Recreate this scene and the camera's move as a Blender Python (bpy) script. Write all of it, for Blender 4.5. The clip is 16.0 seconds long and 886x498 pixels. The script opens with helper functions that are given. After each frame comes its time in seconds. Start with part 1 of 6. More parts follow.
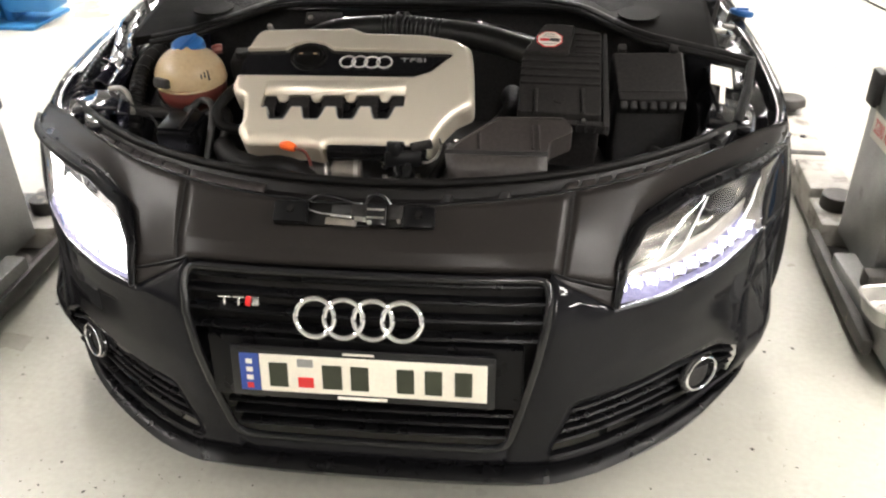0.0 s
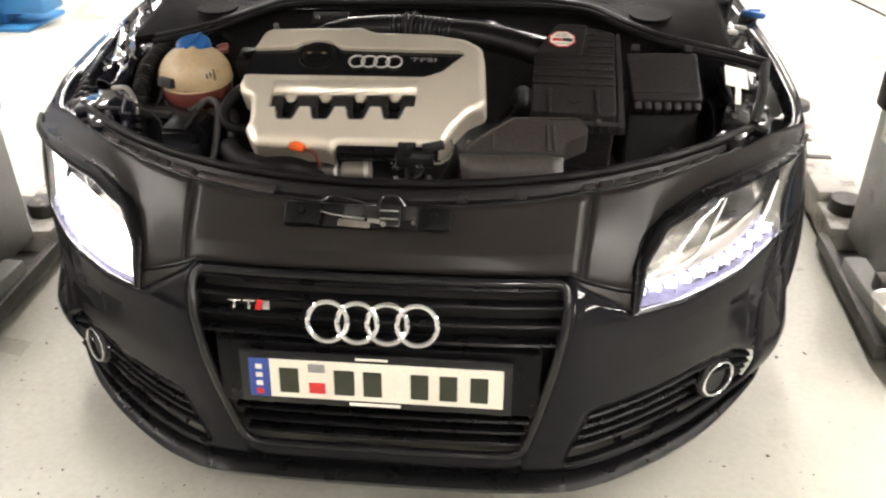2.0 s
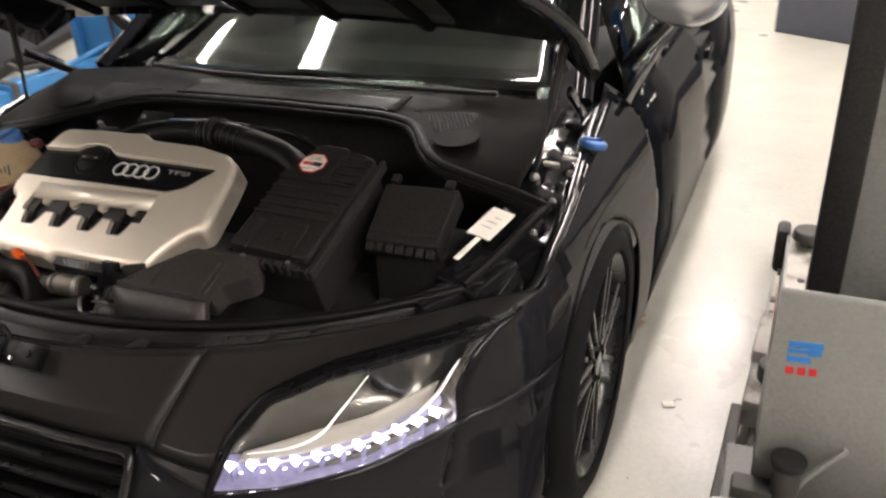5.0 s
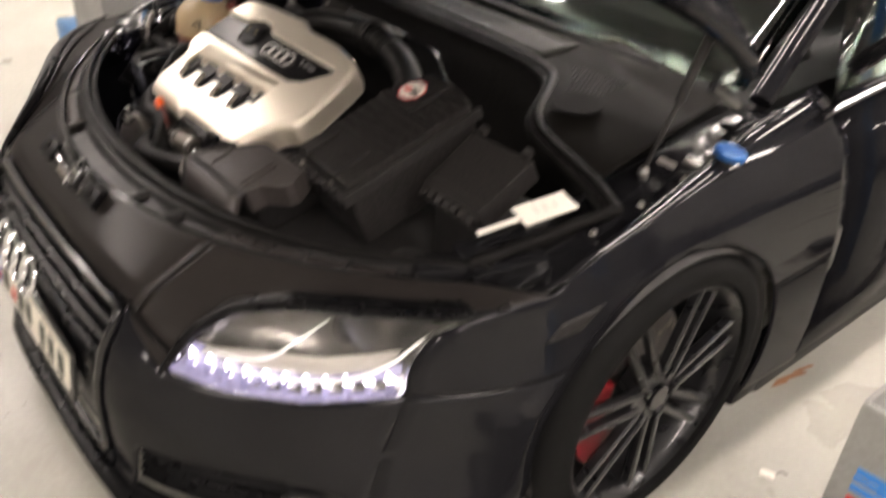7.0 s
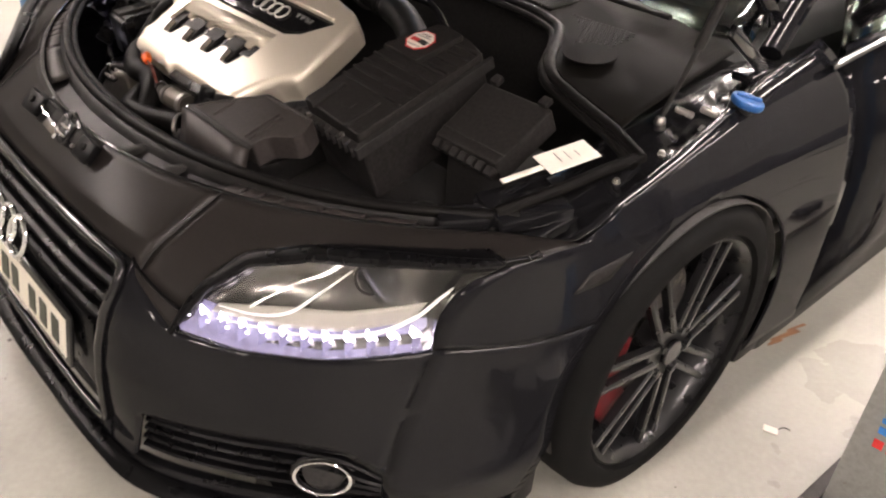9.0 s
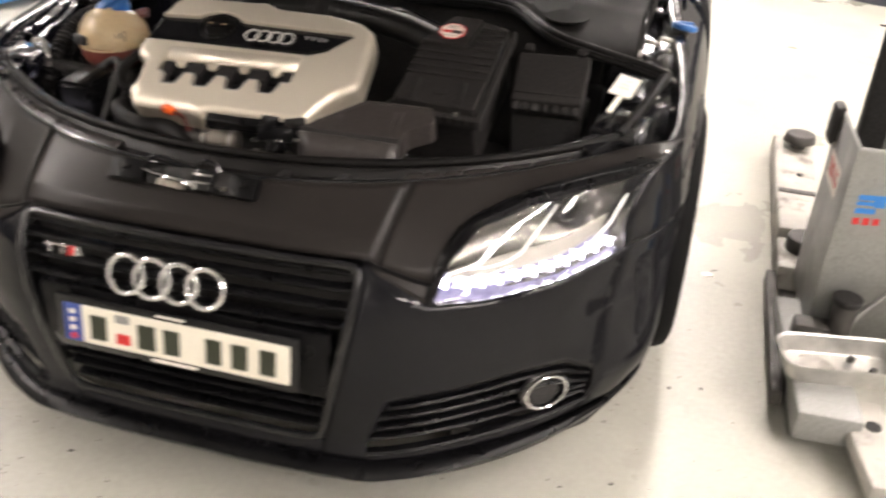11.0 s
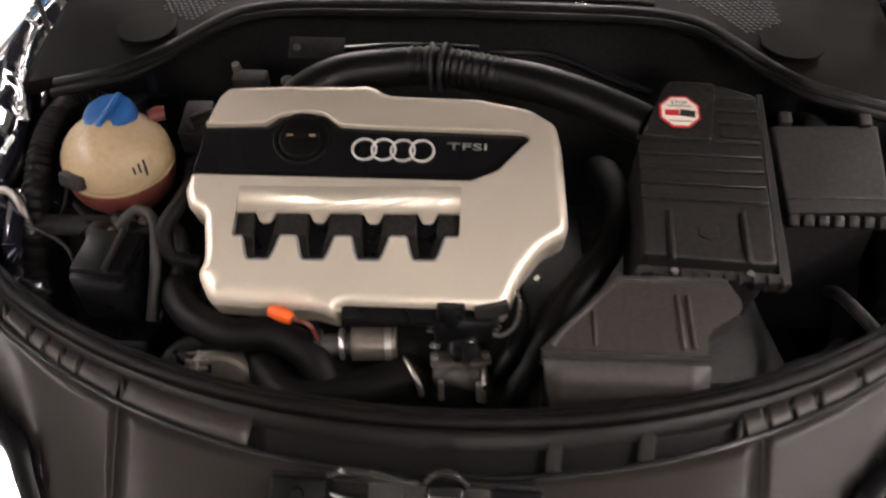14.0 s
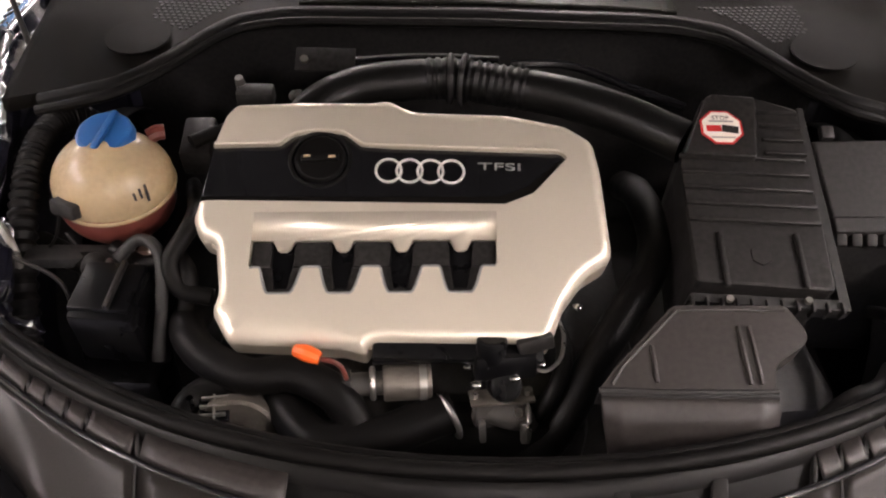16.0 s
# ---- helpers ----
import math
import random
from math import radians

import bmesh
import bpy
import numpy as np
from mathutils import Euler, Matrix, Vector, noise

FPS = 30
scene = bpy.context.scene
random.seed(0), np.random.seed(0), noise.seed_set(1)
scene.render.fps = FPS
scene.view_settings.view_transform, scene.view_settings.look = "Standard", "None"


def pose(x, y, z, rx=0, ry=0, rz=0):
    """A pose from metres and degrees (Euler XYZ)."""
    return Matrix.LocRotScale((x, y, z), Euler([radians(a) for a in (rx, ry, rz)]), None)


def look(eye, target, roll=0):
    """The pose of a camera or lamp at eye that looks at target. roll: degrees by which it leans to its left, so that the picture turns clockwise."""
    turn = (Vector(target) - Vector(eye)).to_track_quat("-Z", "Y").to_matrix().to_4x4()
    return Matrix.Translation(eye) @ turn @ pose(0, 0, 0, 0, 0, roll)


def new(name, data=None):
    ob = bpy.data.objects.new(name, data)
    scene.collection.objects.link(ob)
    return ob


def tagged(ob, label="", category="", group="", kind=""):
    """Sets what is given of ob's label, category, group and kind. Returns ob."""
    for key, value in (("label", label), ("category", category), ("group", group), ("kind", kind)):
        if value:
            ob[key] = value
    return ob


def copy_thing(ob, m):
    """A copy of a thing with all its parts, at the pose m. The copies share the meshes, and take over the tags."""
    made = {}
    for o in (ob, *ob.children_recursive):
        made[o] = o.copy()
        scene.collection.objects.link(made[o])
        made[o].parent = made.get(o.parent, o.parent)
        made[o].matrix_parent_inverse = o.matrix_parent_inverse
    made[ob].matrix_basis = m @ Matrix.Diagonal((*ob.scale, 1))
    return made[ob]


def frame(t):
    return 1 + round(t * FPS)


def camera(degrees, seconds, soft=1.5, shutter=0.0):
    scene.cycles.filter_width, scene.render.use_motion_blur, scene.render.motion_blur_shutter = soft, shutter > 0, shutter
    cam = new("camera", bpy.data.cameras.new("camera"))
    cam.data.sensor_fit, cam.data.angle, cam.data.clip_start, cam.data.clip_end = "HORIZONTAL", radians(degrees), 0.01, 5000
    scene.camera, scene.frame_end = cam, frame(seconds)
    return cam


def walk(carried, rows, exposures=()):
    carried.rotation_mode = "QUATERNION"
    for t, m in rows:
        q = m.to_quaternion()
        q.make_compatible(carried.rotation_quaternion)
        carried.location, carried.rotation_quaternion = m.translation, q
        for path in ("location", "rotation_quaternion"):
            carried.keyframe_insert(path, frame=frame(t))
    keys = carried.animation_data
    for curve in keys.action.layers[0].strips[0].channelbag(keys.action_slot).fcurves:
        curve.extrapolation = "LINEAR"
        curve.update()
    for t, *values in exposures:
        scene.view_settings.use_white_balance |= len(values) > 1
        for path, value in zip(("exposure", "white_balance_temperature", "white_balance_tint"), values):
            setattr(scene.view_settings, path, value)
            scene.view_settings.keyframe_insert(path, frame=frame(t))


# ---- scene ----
cam = camera(56.7, 16.0, 2.1, 0.5)
PATH = [
    (0, (0.314, -1.251, 1.466), (0.113, 0.447, 0.428), -1.1),
    (0.5, (0.291, -1.266, 1.463), (0.156, 0.427, 0.407), 0.1),
    (1, (0.289, -1.251, 1.441), (0.136, 0.463, 0.422), -0.5),
    (1.5, (0.276, -1.242, 1.437), (0.139, 0.48, 0.43), -0.3),
    (2, (0.266, -1.228, 1.442), (0.084, 0.479, 0.416), -0.7),
    (2.5, (0.309, -1.218, 1.449), (-0.002, 0.476, 0.433), -1.5),
    (3, (0.53, -1.175, 1.443), (0.102, 0.524, 0.479), -1.7),
    (3.5, (0.787, -1.119, 1.474), (0.242, 0.567, 0.547), -1.2),
    (3.7, (0.845, -1.065, 1.482), (0.278, 0.6, 0.531), -1.7),
    (4, (0.905, -0.93, 1.459), (0.459, 0.73, 0.437), 0.1),
    (4.2, (0.954, -0.845, 1.472), (0.486, 0.796, 0.429), -0.2),
    (4.5, (0.995, -0.781, 1.476), (0.506, 0.861, 0.444), -0.6),
    (4.6, (1.054, -0.725, 1.501), (0.554, 0.914, 0.47), -0.2),
    (4.7, (1.119, -0.724, 1.486), (0.57, 0.941, 0.525), -0.4),
    (6.8, (1.621, -0.243, 1.542), (0.322, 0.927, 0.571), 1.5),
    (7, (1.624, -0.252, 1.511), (0.349, 0.844, 0.428), 3.0),
    (7.5, (1.634, -0.27, 1.477), (0.342, 0.682, 0.283), 2.4),
    (7.6, (1.636, -0.279, 1.476), (0.358, 0.69, 0.281), 3.1),
    (8, (1.646, -0.269, 1.468), (0.443, 0.776, 0.259), 4.1),
    (8.3, (1.624, -0.282, 1.468), (0.412, 0.764, 0.268), 3.6),
    (8.5, (1.635, -0.291, 1.46), (0.403, 0.755, 0.282), 3.2),
    (8.6, (1.619, -0.297, 1.46), (0.4, 0.776, 0.292), 3.8),
    (8.7, (1.599, -0.301, 1.451), (0.384, 0.793, 0.3), 4.0),
    (10.8, (0.949, -1.044, 1.392), (0.51, 0.629, 0.387), 4.4),
    (11, (0.838, -1.135, 1.397), (0.398, 0.534, 0.386), 2.0),
    (11.5, (0.677, -1.246, 1.415), (0.218, 0.432, 0.428), 1.5),
    (12, (0.604, -1.159, 1.427), (0.08, 0.465, 0.383), -1.8),
    (12.2, (0.542, -1.053, 1.423), (0.064, 0.575, 0.364), -2.9),
    (12.5, (0.441, -0.904, 1.455), (-0.042, 0.724, 0.399), -3.4),
    (13, (0.258, -0.702, 1.503), (-0.038, 0.91, 0.356), -1.9),
    (13.2, (0.203, -0.636, 1.509), (-0.006, 0.968, 0.333), -1.4),
    (13.5, (0.143, -0.561, 1.509), (-0.086, 1.048, 0.343), -1.4),
    (13.7, (0.149, -0.486, 1.51), (-0.105, 1.074, 0.285), -1.6),
    (14, (0.059, -0.39, 1.547), (-0.049, 1.111, 0.229), -0.5),
    (14.5, (0.005, -0.311, 1.531), (-0.064, 1.196, 0.218), -0.1),
    (15, (-0.023, -0.294, 1.534), (0.021, 1.234, 0.245), 1.3),
    (15.5, (-0.066, -0.3, 1.522), (-0.063, 1.217, 0.219), 1.7),
    (16, (-0.061, -0.301, 1.518), (-0.056, 1.205, 0.201), 1.4),
]
walk(cam, [(t, look(eye, target, roll)) for t, eye, target, roll in PATH], [(0, 1.79, 6560, 13), (2.5, 1.84, 6760, 14), (3.4, 1.73, 6850, 14), (4.0, 1.06, 6800, 17), (4.7, 1.10, 6750, 18), (7, 1.42, 6980, 20), (8.7, 1.40, 7020, 23), (11, 1.69, 6820, 18), (12, 1.57, 6750, 16), (12.5, 1.52, 6620, 16), (13, 1.53, 6650, 20), (13.5, 1.51, 6700, 21), (14, 1.68, 6750, 22), (14.5, 1.87, 6750, 25), (16, 1.88, 6760, 24)])

# ---- world and light ----
world = bpy.data.worlds.new("world")
scene.world = world
world.use_nodes = True
world.node_tree.nodes["Background"].inputs[0].default_value = (0.75, 0.82, 0.9, 1)
world.node_tree.nodes["Background"].inputs[1].default_value = 0.05


# ---- materials ----
def material(name, color, rough=0.5, metal=0.0, coat=0.0, var=0.0, scale=8.0, fine=0.0, fine_scale=120.0, bump=0.0,
             bump_scale=150.0, rvar=0.0, spots=None, emit=None, trans=0.0, ior=1.45, random=0.0, spec=0.5, coat_rough=0.04):
    """Base colour with variation at two scales, stains, roughness variation and a fine bump."""
    m = bpy.data.materials.new(name)
    m.use_nodes = True
    nt = m.node_tree
    b = nt.nodes["Principled BSDF"]
    b.inputs["Roughness"].default_value, b.inputs["Metallic"].default_value = rough, metal
    b.inputs["Coat Weight"].default_value, b.inputs["Coat Roughness"].default_value = coat, coat_rough
    b.inputs["IOR"].default_value = ior
    b.inputs["Specular IOR Level"].default_value = spec
    b.inputs["Transmission Weight"].default_value = trans
    tc = nt.nodes.new("ShaderNodeTexCoord")
    out = None

    def tex(s, detail, lo, hi):
        n = nt.nodes.new("ShaderNodeTexNoise")
        n.inputs["Scale"].default_value, n.inputs["Detail"].default_value = s, detail
        nt.links.new(tc.outputs["Object"], n.inputs["Vector"])
        r = nt.nodes.new("ShaderNodeMapRange")
        r.inputs[1].default_value, r.inputs[2].default_value = 0.3, 0.7
        r.inputs[3].default_value, r.inputs[4].default_value = lo, hi
        nt.links.new(n.outputs["Fac"], r.inputs[0])
        return r.outputs[0]

    def mix(a, c2, fac, mode="MIX"):
        n = nt.nodes.new("ShaderNodeMix")
        n.data_type, n.blend_type = "RGBA", mode
        for sock, v in ((n.inputs[0], fac), (n.inputs[6], a), (n.inputs[7], c2)):
            if isinstance(v, bpy.types.NodeSocket):
                nt.links.new(v, sock)
            else:
                sock.default_value = v if isinstance(v, (int, float)) else (*v[:3], 1)
        return n.outputs[2]

    out = mix(color, color, 0.0)
    if var:
        out = mix(out, [c * (1 - var) for c in color], tex(scale, 5, 0, 1))
    if fine:
        out = mix(out, [min(1, c * (1 + fine) + 0.02 * fine) for c in color], tex(fine_scale, 3, 0, 1))
    for colr, s, lo, hi in (spots or []):
        n = nt.nodes.new("ShaderNodeTexNoise")
        n.inputs["Scale"].default_value, n.inputs["Detail"].default_value, n.inputs["Roughness"].default_value = s, 8, 0.65
        nt.links.new(tc.outputs["Object"], n.inputs["Vector"])
        r = nt.nodes.new("ShaderNodeMapRange")
        r.inputs[1].default_value, r.inputs[2].default_value = lo, hi
        nt.links.new(n.outputs["Fac"], r.inputs[0])
        out = mix(out, colr, r.outputs[0])
    if random:
        oi = nt.nodes.new("ShaderNodeObjectInfo")
        out = mix(out, [c * (1 - random) for c in color], oi.outputs["Random"])
    nt.links.new(out, b.inputs["Base Color"])
    if rvar:
        nt.links.new(tex(scale * 2.3, 6, max(0.02, rough - rvar), min(1, rough + rvar)), b.inputs["Roughness"])
    if bump:
        n = nt.nodes.new("ShaderNodeTexNoise")
        n.inputs["Scale"].default_value, n.inputs["Detail"].default_value = bump_scale, 3
        nt.links.new(tc.outputs["Object"], n.inputs["Vector"])
        bp = nt.nodes.new("ShaderNodeBump")
        bp.inputs["Strength"].default_value, bp.inputs["Distance"].default_value = bump, 0.002
        nt.links.new(n.outputs["Fac"], bp.inputs["Height"])
        nt.links.new(bp.outputs[0], b.inputs["Normal"])
    if emit:
        b.inputs["Emission Color"].default_value = (*emit[:3], 1)
        b.inputs["Emission Strength"].default_value = emit[3]
    return m


PAINT = material("black_car_paint", (0.0048, 0.0048, 0.0062), 0.5, coat=0.38, var=0.3, scale=3, fine=0.3, fine_scale=900, spec=0.0)
PAINT_IN = material("black_inner_paint", (0.008, 0.008, 0.013), 0.16, coat=1.0, var=0.4, scale=6, bump=0.5, bump_scale=26)
GLOSSBLACK = material("gloss_black_plastic", (0.008, 0.008, 0.009), 0.2, coat=0.4, spec=0.3, var=0.3, scale=10, rvar=0.05)
PLASTIC = material("black_plastic", (0.0105, 0.0094, 0.0090), 0.44, spec=0.24, var=0.3, scale=12, bump=0.15, bump_scale=600, rvar=0.08, fine=0.4)
SCOOP = material("satin_black_plastic", (0.025, 0.021, 0.0195), 0.42, spec=0.45, var=0.3, scale=12, bump=0.12, bump_scale=600, rvar=0.06, fine=0.3)
PLASTIC_DK = material("dark_plastic", (0.0130, 0.0122, 0.0118), 0.5, spec=0.35, var=0.4, scale=14, bump=0.15, bump_scale=500, fine=0.3)
SATIN = material("dusty_black_paint", (0.0125, 0.0106, 0.0098), 0.5, coat=0.34, coat_rough=0.28, var=0.25, scale=5, fine=0.3, fine_scale=700, spec=0.0)
PIPE = material("shiny_duct_plastic", (0.007, 0.0068, 0.0064), 0.40, spec=0.32, var=0.3, scale=14, rvar=0.06)
GUTTER = material("channel_plastic", (0.0060, 0.0055, 0.0054), 0.4, spec=0.25, var=0.3, scale=14, rvar=0.08)
GRILLE = material("grille_plastic", (0.004, 0.004, 0.0045), 0.3, spec=0.16, var=0.3, scale=12, rvar=0.06)
# Glow for the sheet that imitates glare in the left lamp.
LAMP_GLARE = material("lamp_glare_glow", (0.8, 0.8, 0.8), 0.4, emit=(1.0, 0.98, 0.97, 1.7))
RUBBER = material("black_rubber", (0.0048, 0.0044, 0.0042), 0.46, var=0.3, spec=0.15, scale=20, bump=0.1, rvar=0.1)
TYRE = material("tyre_rubber", (0.0052, 0.0052, 0.0052), 0.8, spec=0.13, var=0.3, scale=15, bump=0.3, bump_scale=300)
SILVER = material("silver_painted_plastic", (0.72, 0.65, 0.54), 0.34, metal=0.5, var=0.06, scale=7, fine=0.05, fine_scale=1200, bump=0.05, bump_scale=900, rvar=0.04)
CHROME = material("chrome", (0.85, 0.85, 0.86), 0.08, metal=1.0, var=0.08, scale=30, rvar=0.04)
BADGE = material("silvered_plastic", (0.78, 0.76, 0.72), 0.32, metal=0.25, var=0.06, scale=30)
STEEL = material("bare_steel", (0.45, 0.43, 0.40), 0.38, metal=0.9, var=0.35, scale=25, bump=0.2, rvar=0.15)
ALU = material("cast_aluminium", (0.20, 0.18, 0.155), 0.45, metal=0.7, var=0.4, scale=30, bump=0.4, bump_scale=250)
BLUECAP = material("blue_plastic_cap", (0.012, 0.09, 0.28), 0.4, var=0.15, scale=30, bump=0.1)
TANK = material("translucent_cream_plastic", (0.43, 0.325, 0.195), 0.26, var=0.3, scale=12, fine=0.03, spots=[((0.30, 0.18, 0.10), 9, 0.52, 0.80)])
TANK.node_tree.nodes["Principled BSDF"].inputs["Subsurface Weight"].default_value = 0.15
TANK.node_tree.nodes["Principled BSDF"].inputs["Subsurface Radius"].default_value = (0.02, 0.012, 0.006)
COOLANT = material("pink_coolant_tank", (0.17, 0.045, 0.035), 0.3, var=0.35, scale=15)
ORANGE = material("orange_plastic", (0.85, 0.13, 0.02), 0.4, var=0.15, scale=40)
CALIPER = material("dark_red_enamel", (0.13, 0.004, 0.007), 0.4, coat=0.2, var=0.3, scale=20)
RED = material("red_paint", (0.55, 0.01, 0.012), 0.35, coat=0.3, var=0.2, scale=20)
WHITE_L = material("white_label", (0.78, 0.74, 0.66), 0.5, var=0.08, scale=30, spots=[((0.5, 0.47, 0.42), 40, 0.62, 0.7)])
RED_L = material("red_label", (0.62, 0.03, 0.03), 0.5, var=0.1, scale=40)
BLUE_L = material("blue_label", (0.03, 0.22, 0.62), 0.5, var=0.1, scale=40)
PLATE_W = material("cream_plate", (0.74, 0.70, 0.60), 0.38, var=0.06, scale=20, fine=0.05)
PLATE_B = material("plate_blue_band", (0.03, 0.07, 0.30), 0.38, var=0.1, scale=20)
PLATE_G = material("plate_dark_green", (0.03, 0.035, 0.02), 0.45, var=0.2, scale=40)
RIM = material("grey_alloy", (0.016, 0.016, 0.0175), 0.32, metal=0.4, coat=0.4, var=0.3, scale=12, rvar=0.08)
GLASS = material("clear_lens", (1, 1, 1), 0.015, trans=1.0, ior=1.5)
WINDOW = material("tinted_glass", (0.16, 0.21, 0.18), 0.03, trans=1.0, ior=1.62, var=0.05, scale=3)
REFLECT = material("headlamp_reflector", (0.165, 0.157, 0.145), 0.18, metal=0.92, var=0.15, scale=20, rvar=0.06)
LED = material("daytime_led", (0.8, 0.8, 0.9), 0.3, emit=(0.80, 0.80, 1.0, 0.6))
LED_FRONT = material("daytime_led_face", (0.8, 0.8, 0.9), 0.3, emit=(0.88, 0.88, 1.0, 3.6))
SHELF = material("headlamp_shelf", (0.25, 0.235, 0.21), 0.4, metal=0.3, var=0.15, scale=20, fine=0.2, fine_scale=500)
ADDED_LOUVER = material("added_led_louver", (0.22, 0.215, 0.36), 0.25, var=0.3, scale=60)
LEDBAR = material("led_light_guide", (0.14, 0.135, 0.22), 0.2, emit=(0.66, 0.64, 1.0, 0.06), var=0.45, scale=60)
FLOOR = material("white_epoxy_floor", (0.375, 0.368, 0.322), 0.34, var=0.10, scale=0.9, fine=0.05, fine_scale=60, bump=0.12, bump_scale=25, rvar=0.10,
                 spots=[((0.27, 0.255, 0.22), 1.3, 0.50, 0.98), ((0.30, 0.285, 0.25), 4.5, 0.56, 0.85), ((0.10, 0.09, 0.075), 9, 0.74, 0.78), ((0.20, 0.18, 0.15), 38, 0.76, 0.80)])
WALL = material("grey_wall_paint", (0.34, 0.335, 0.32), 0.6, var=0.1, scale=1.5, bump=0.1, bump_scale=80)
DADO = material("dark_wall_paint", (0.035, 0.038, 0.05), 0.5, var=0.3, scale=2, fine=0.3)
CEIL = material("ceiling_sheet", (0.33, 0.33, 0.315), 0.8, var=0.1, scale=1.5)
LIFTGREY = material("grey_lift_enamel", (0.24, 0.24, 0.23), 0.42, var=0.16, scale=5, fine=0.1, bump=0.06, rvar=0.1,
                    spots=[((0.10, 0.09, 0.08), 6, 0.66, 0.76), ((0.16, 0.14, 0.11), 28, 0.68, 0.74)])
LIFTBLUE = material("blue_lift_enamel", (0.035, 0.19, 0.42), 0.4, var=0.2, scale=6, spots=[((0.04, 0.06, 0.09), 9, 0.64, 0.74)])
ARMSTEEL = material("worn_arm_paint", (0.42, 0.40, 0.36), 0.5, var=0.3, scale=9, bump=0.2, spots=[((0.10, 0.085, 0.07), 8, 0.52, 0.68)])
GRIME = material("greasy_steel", (0.07, 0.065, 0.06), 0.55, var=0.5, scale=14, bump=0.4, bump_scale=120, spots=[((0.22, 0.19, 0.15), 16, 0.6, 0.7)])
TUBE_ON = material("tube_lamp_on", (1, 1, 1), 0.4, emit=(1.0, 0.97, 0.91, 26.0))
LAMP_BODY = material("lamp_housing", (0.75, 0.75, 0.73), 0.4, var=0.05)
INTERIOR = material("dark_cabin_trim", (0.015, 0.015, 0.015), 0.7, var=0.3, scale=8, bump=0.2)
MIRROR_CAP = material("silver_mirror_cap", (0.66, 0.66, 0.66), 0.2, metal=0.7, coat=0.5, var=0.05)
MESHGREY = material("scuttle_plastic", (0.0058, 0.0053, 0.0047), 0.42, spec=0.02, var=0.35, scale=6, fine=0.05, fine_scale=300, bump=0.15, bump_scale=500, rvar=0.05)
# Paler and greener than the scuttle, for a reflected sheen on the wet plastic.
WET_SHEEN = material("wet_sheen_plastic", (0.009, 0.0092, 0.0070), 0.34, spec=0.05, var=0.35, scale=6, fine=0.05, fine_scale=300, bump=0.1, bump_scale=90, rvar=0.06)
ZINC = material("zinc_plate", (0.60, 0.59, 0.56), 0.38, metal=0.75, var=0.35, scale=18, rvar=0.04)
SCUFF = material("orange_floor_scuff", (0.36, 0.17, 0.08), 0.6, var=0.4, scale=30)
WATER = material("water_drop", (1, 1, 1), 0.02, trans=1.0, ior=1.33)


# ---- mesh helpers ----
def thing(name, loc=(0, 0, 0), label="", category="", group="", kind="", rz=0):
    ob = new(name)
    ob.empty_display_size = 0.1
    ob.matrix_basis = pose(*loc, 0, 0, rz)
    return tagged(ob, label, category, group, kind)


def part(name, bm, mat, parent=None, label="", angle=32, solid=0.0, m=None):
    """Links a bmesh as one mesh object under a thing or a part."""
    bmesh.ops.recalc_face_normals(bm, faces=bm.faces)
    bmesh.ops.split(bm, geom=[f for f in bm.faces if len(f.verts) > 4])
    me = bpy.data.meshes.new(name)
    bm.to_mesh(me)
    bm.free()
    me.polygons.foreach_set("use_smooth", [len(p.vertices) <= 4 for p in me.polygons])
    me.set_sharp_from_angle(angle=radians(angle))
    me.materials.append(mat)
    ob = new(name, me)
    if m is not None:
        ob.matrix_basis = m
    if parent is not None:
        ob.parent = parent
    if solid:
        md = ob.modifiers.new("thickness", "SOLIDIFY")
        md.thickness, md.offset = abs(solid), -1 if solid > 0 else 1
    return tagged(ob, label)


def B():
    return bmesh.new()


def box(bm, size, at=(0, 0, 0), rot=(0, 0, 0), bevel=0.0, seg=2):
    r = bmesh.ops.create_cube(bm, size=1, matrix=pose(*at, *rot) @ Matrix.Diagonal((*size, 1)))
    if bevel:
        edges = list({e for v in r["verts"] for e in v.link_edges})
        bmesh.ops.bevel(bm, geom=edges, offset=bevel, segments=seg, affect="EDGES", profile=0.5)
    return bm


def cyl(bm, r, h, at=(0, 0, 0), rot=(0, 0, 0), seg=24, r2=None, bevel=0.0):
    c = bmesh.ops.create_cone(bm, cap_ends=True, segments=seg, radius1=r, radius2=r if r2 is None else r2, depth=h, matrix=pose(*at, *rot))
    if bevel:
        edges = [e for e in {e for v in c["verts"] for e in v.link_edges} if any(len(f.verts) > 4 for f in e.link_faces)]
        bmesh.ops.bevel(bm, geom=edges, offset=bevel, segments=2, affect="EDGES", profile=0.5)
    return bm


def ball(bm, r, at=(0, 0, 0), scale=(1, 1, 1), seg=20, rings=12):
    bmesh.ops.create_uvsphere(bm, u_segments=seg, v_segments=rings, radius=r, matrix=pose(*at) @ Matrix.Diagonal((*scale, 1)))
    return bm


def smooth_path(pts, n=8):
    """A Catmull-Rom curve through the points."""
    p = [Vector(q) for q in pts]
    p = [2 * p[0] - p[1]] + p + [2 * p[-1] - p[-2]]
    out = []
    for i in range(1, len(p) - 2):
        for k in range(n):
            t = k / n
            a, b, c, d = p[i - 1], p[i], p[i + 1], p[i + 2]
            out.append(0.5 * (2 * b + (c - a) * t + (2 * a - 5 * b + 4 * c - d) * t * t + (3 * b - a - 3 * c + d) * t ** 3))
    return out + [p[-2]]


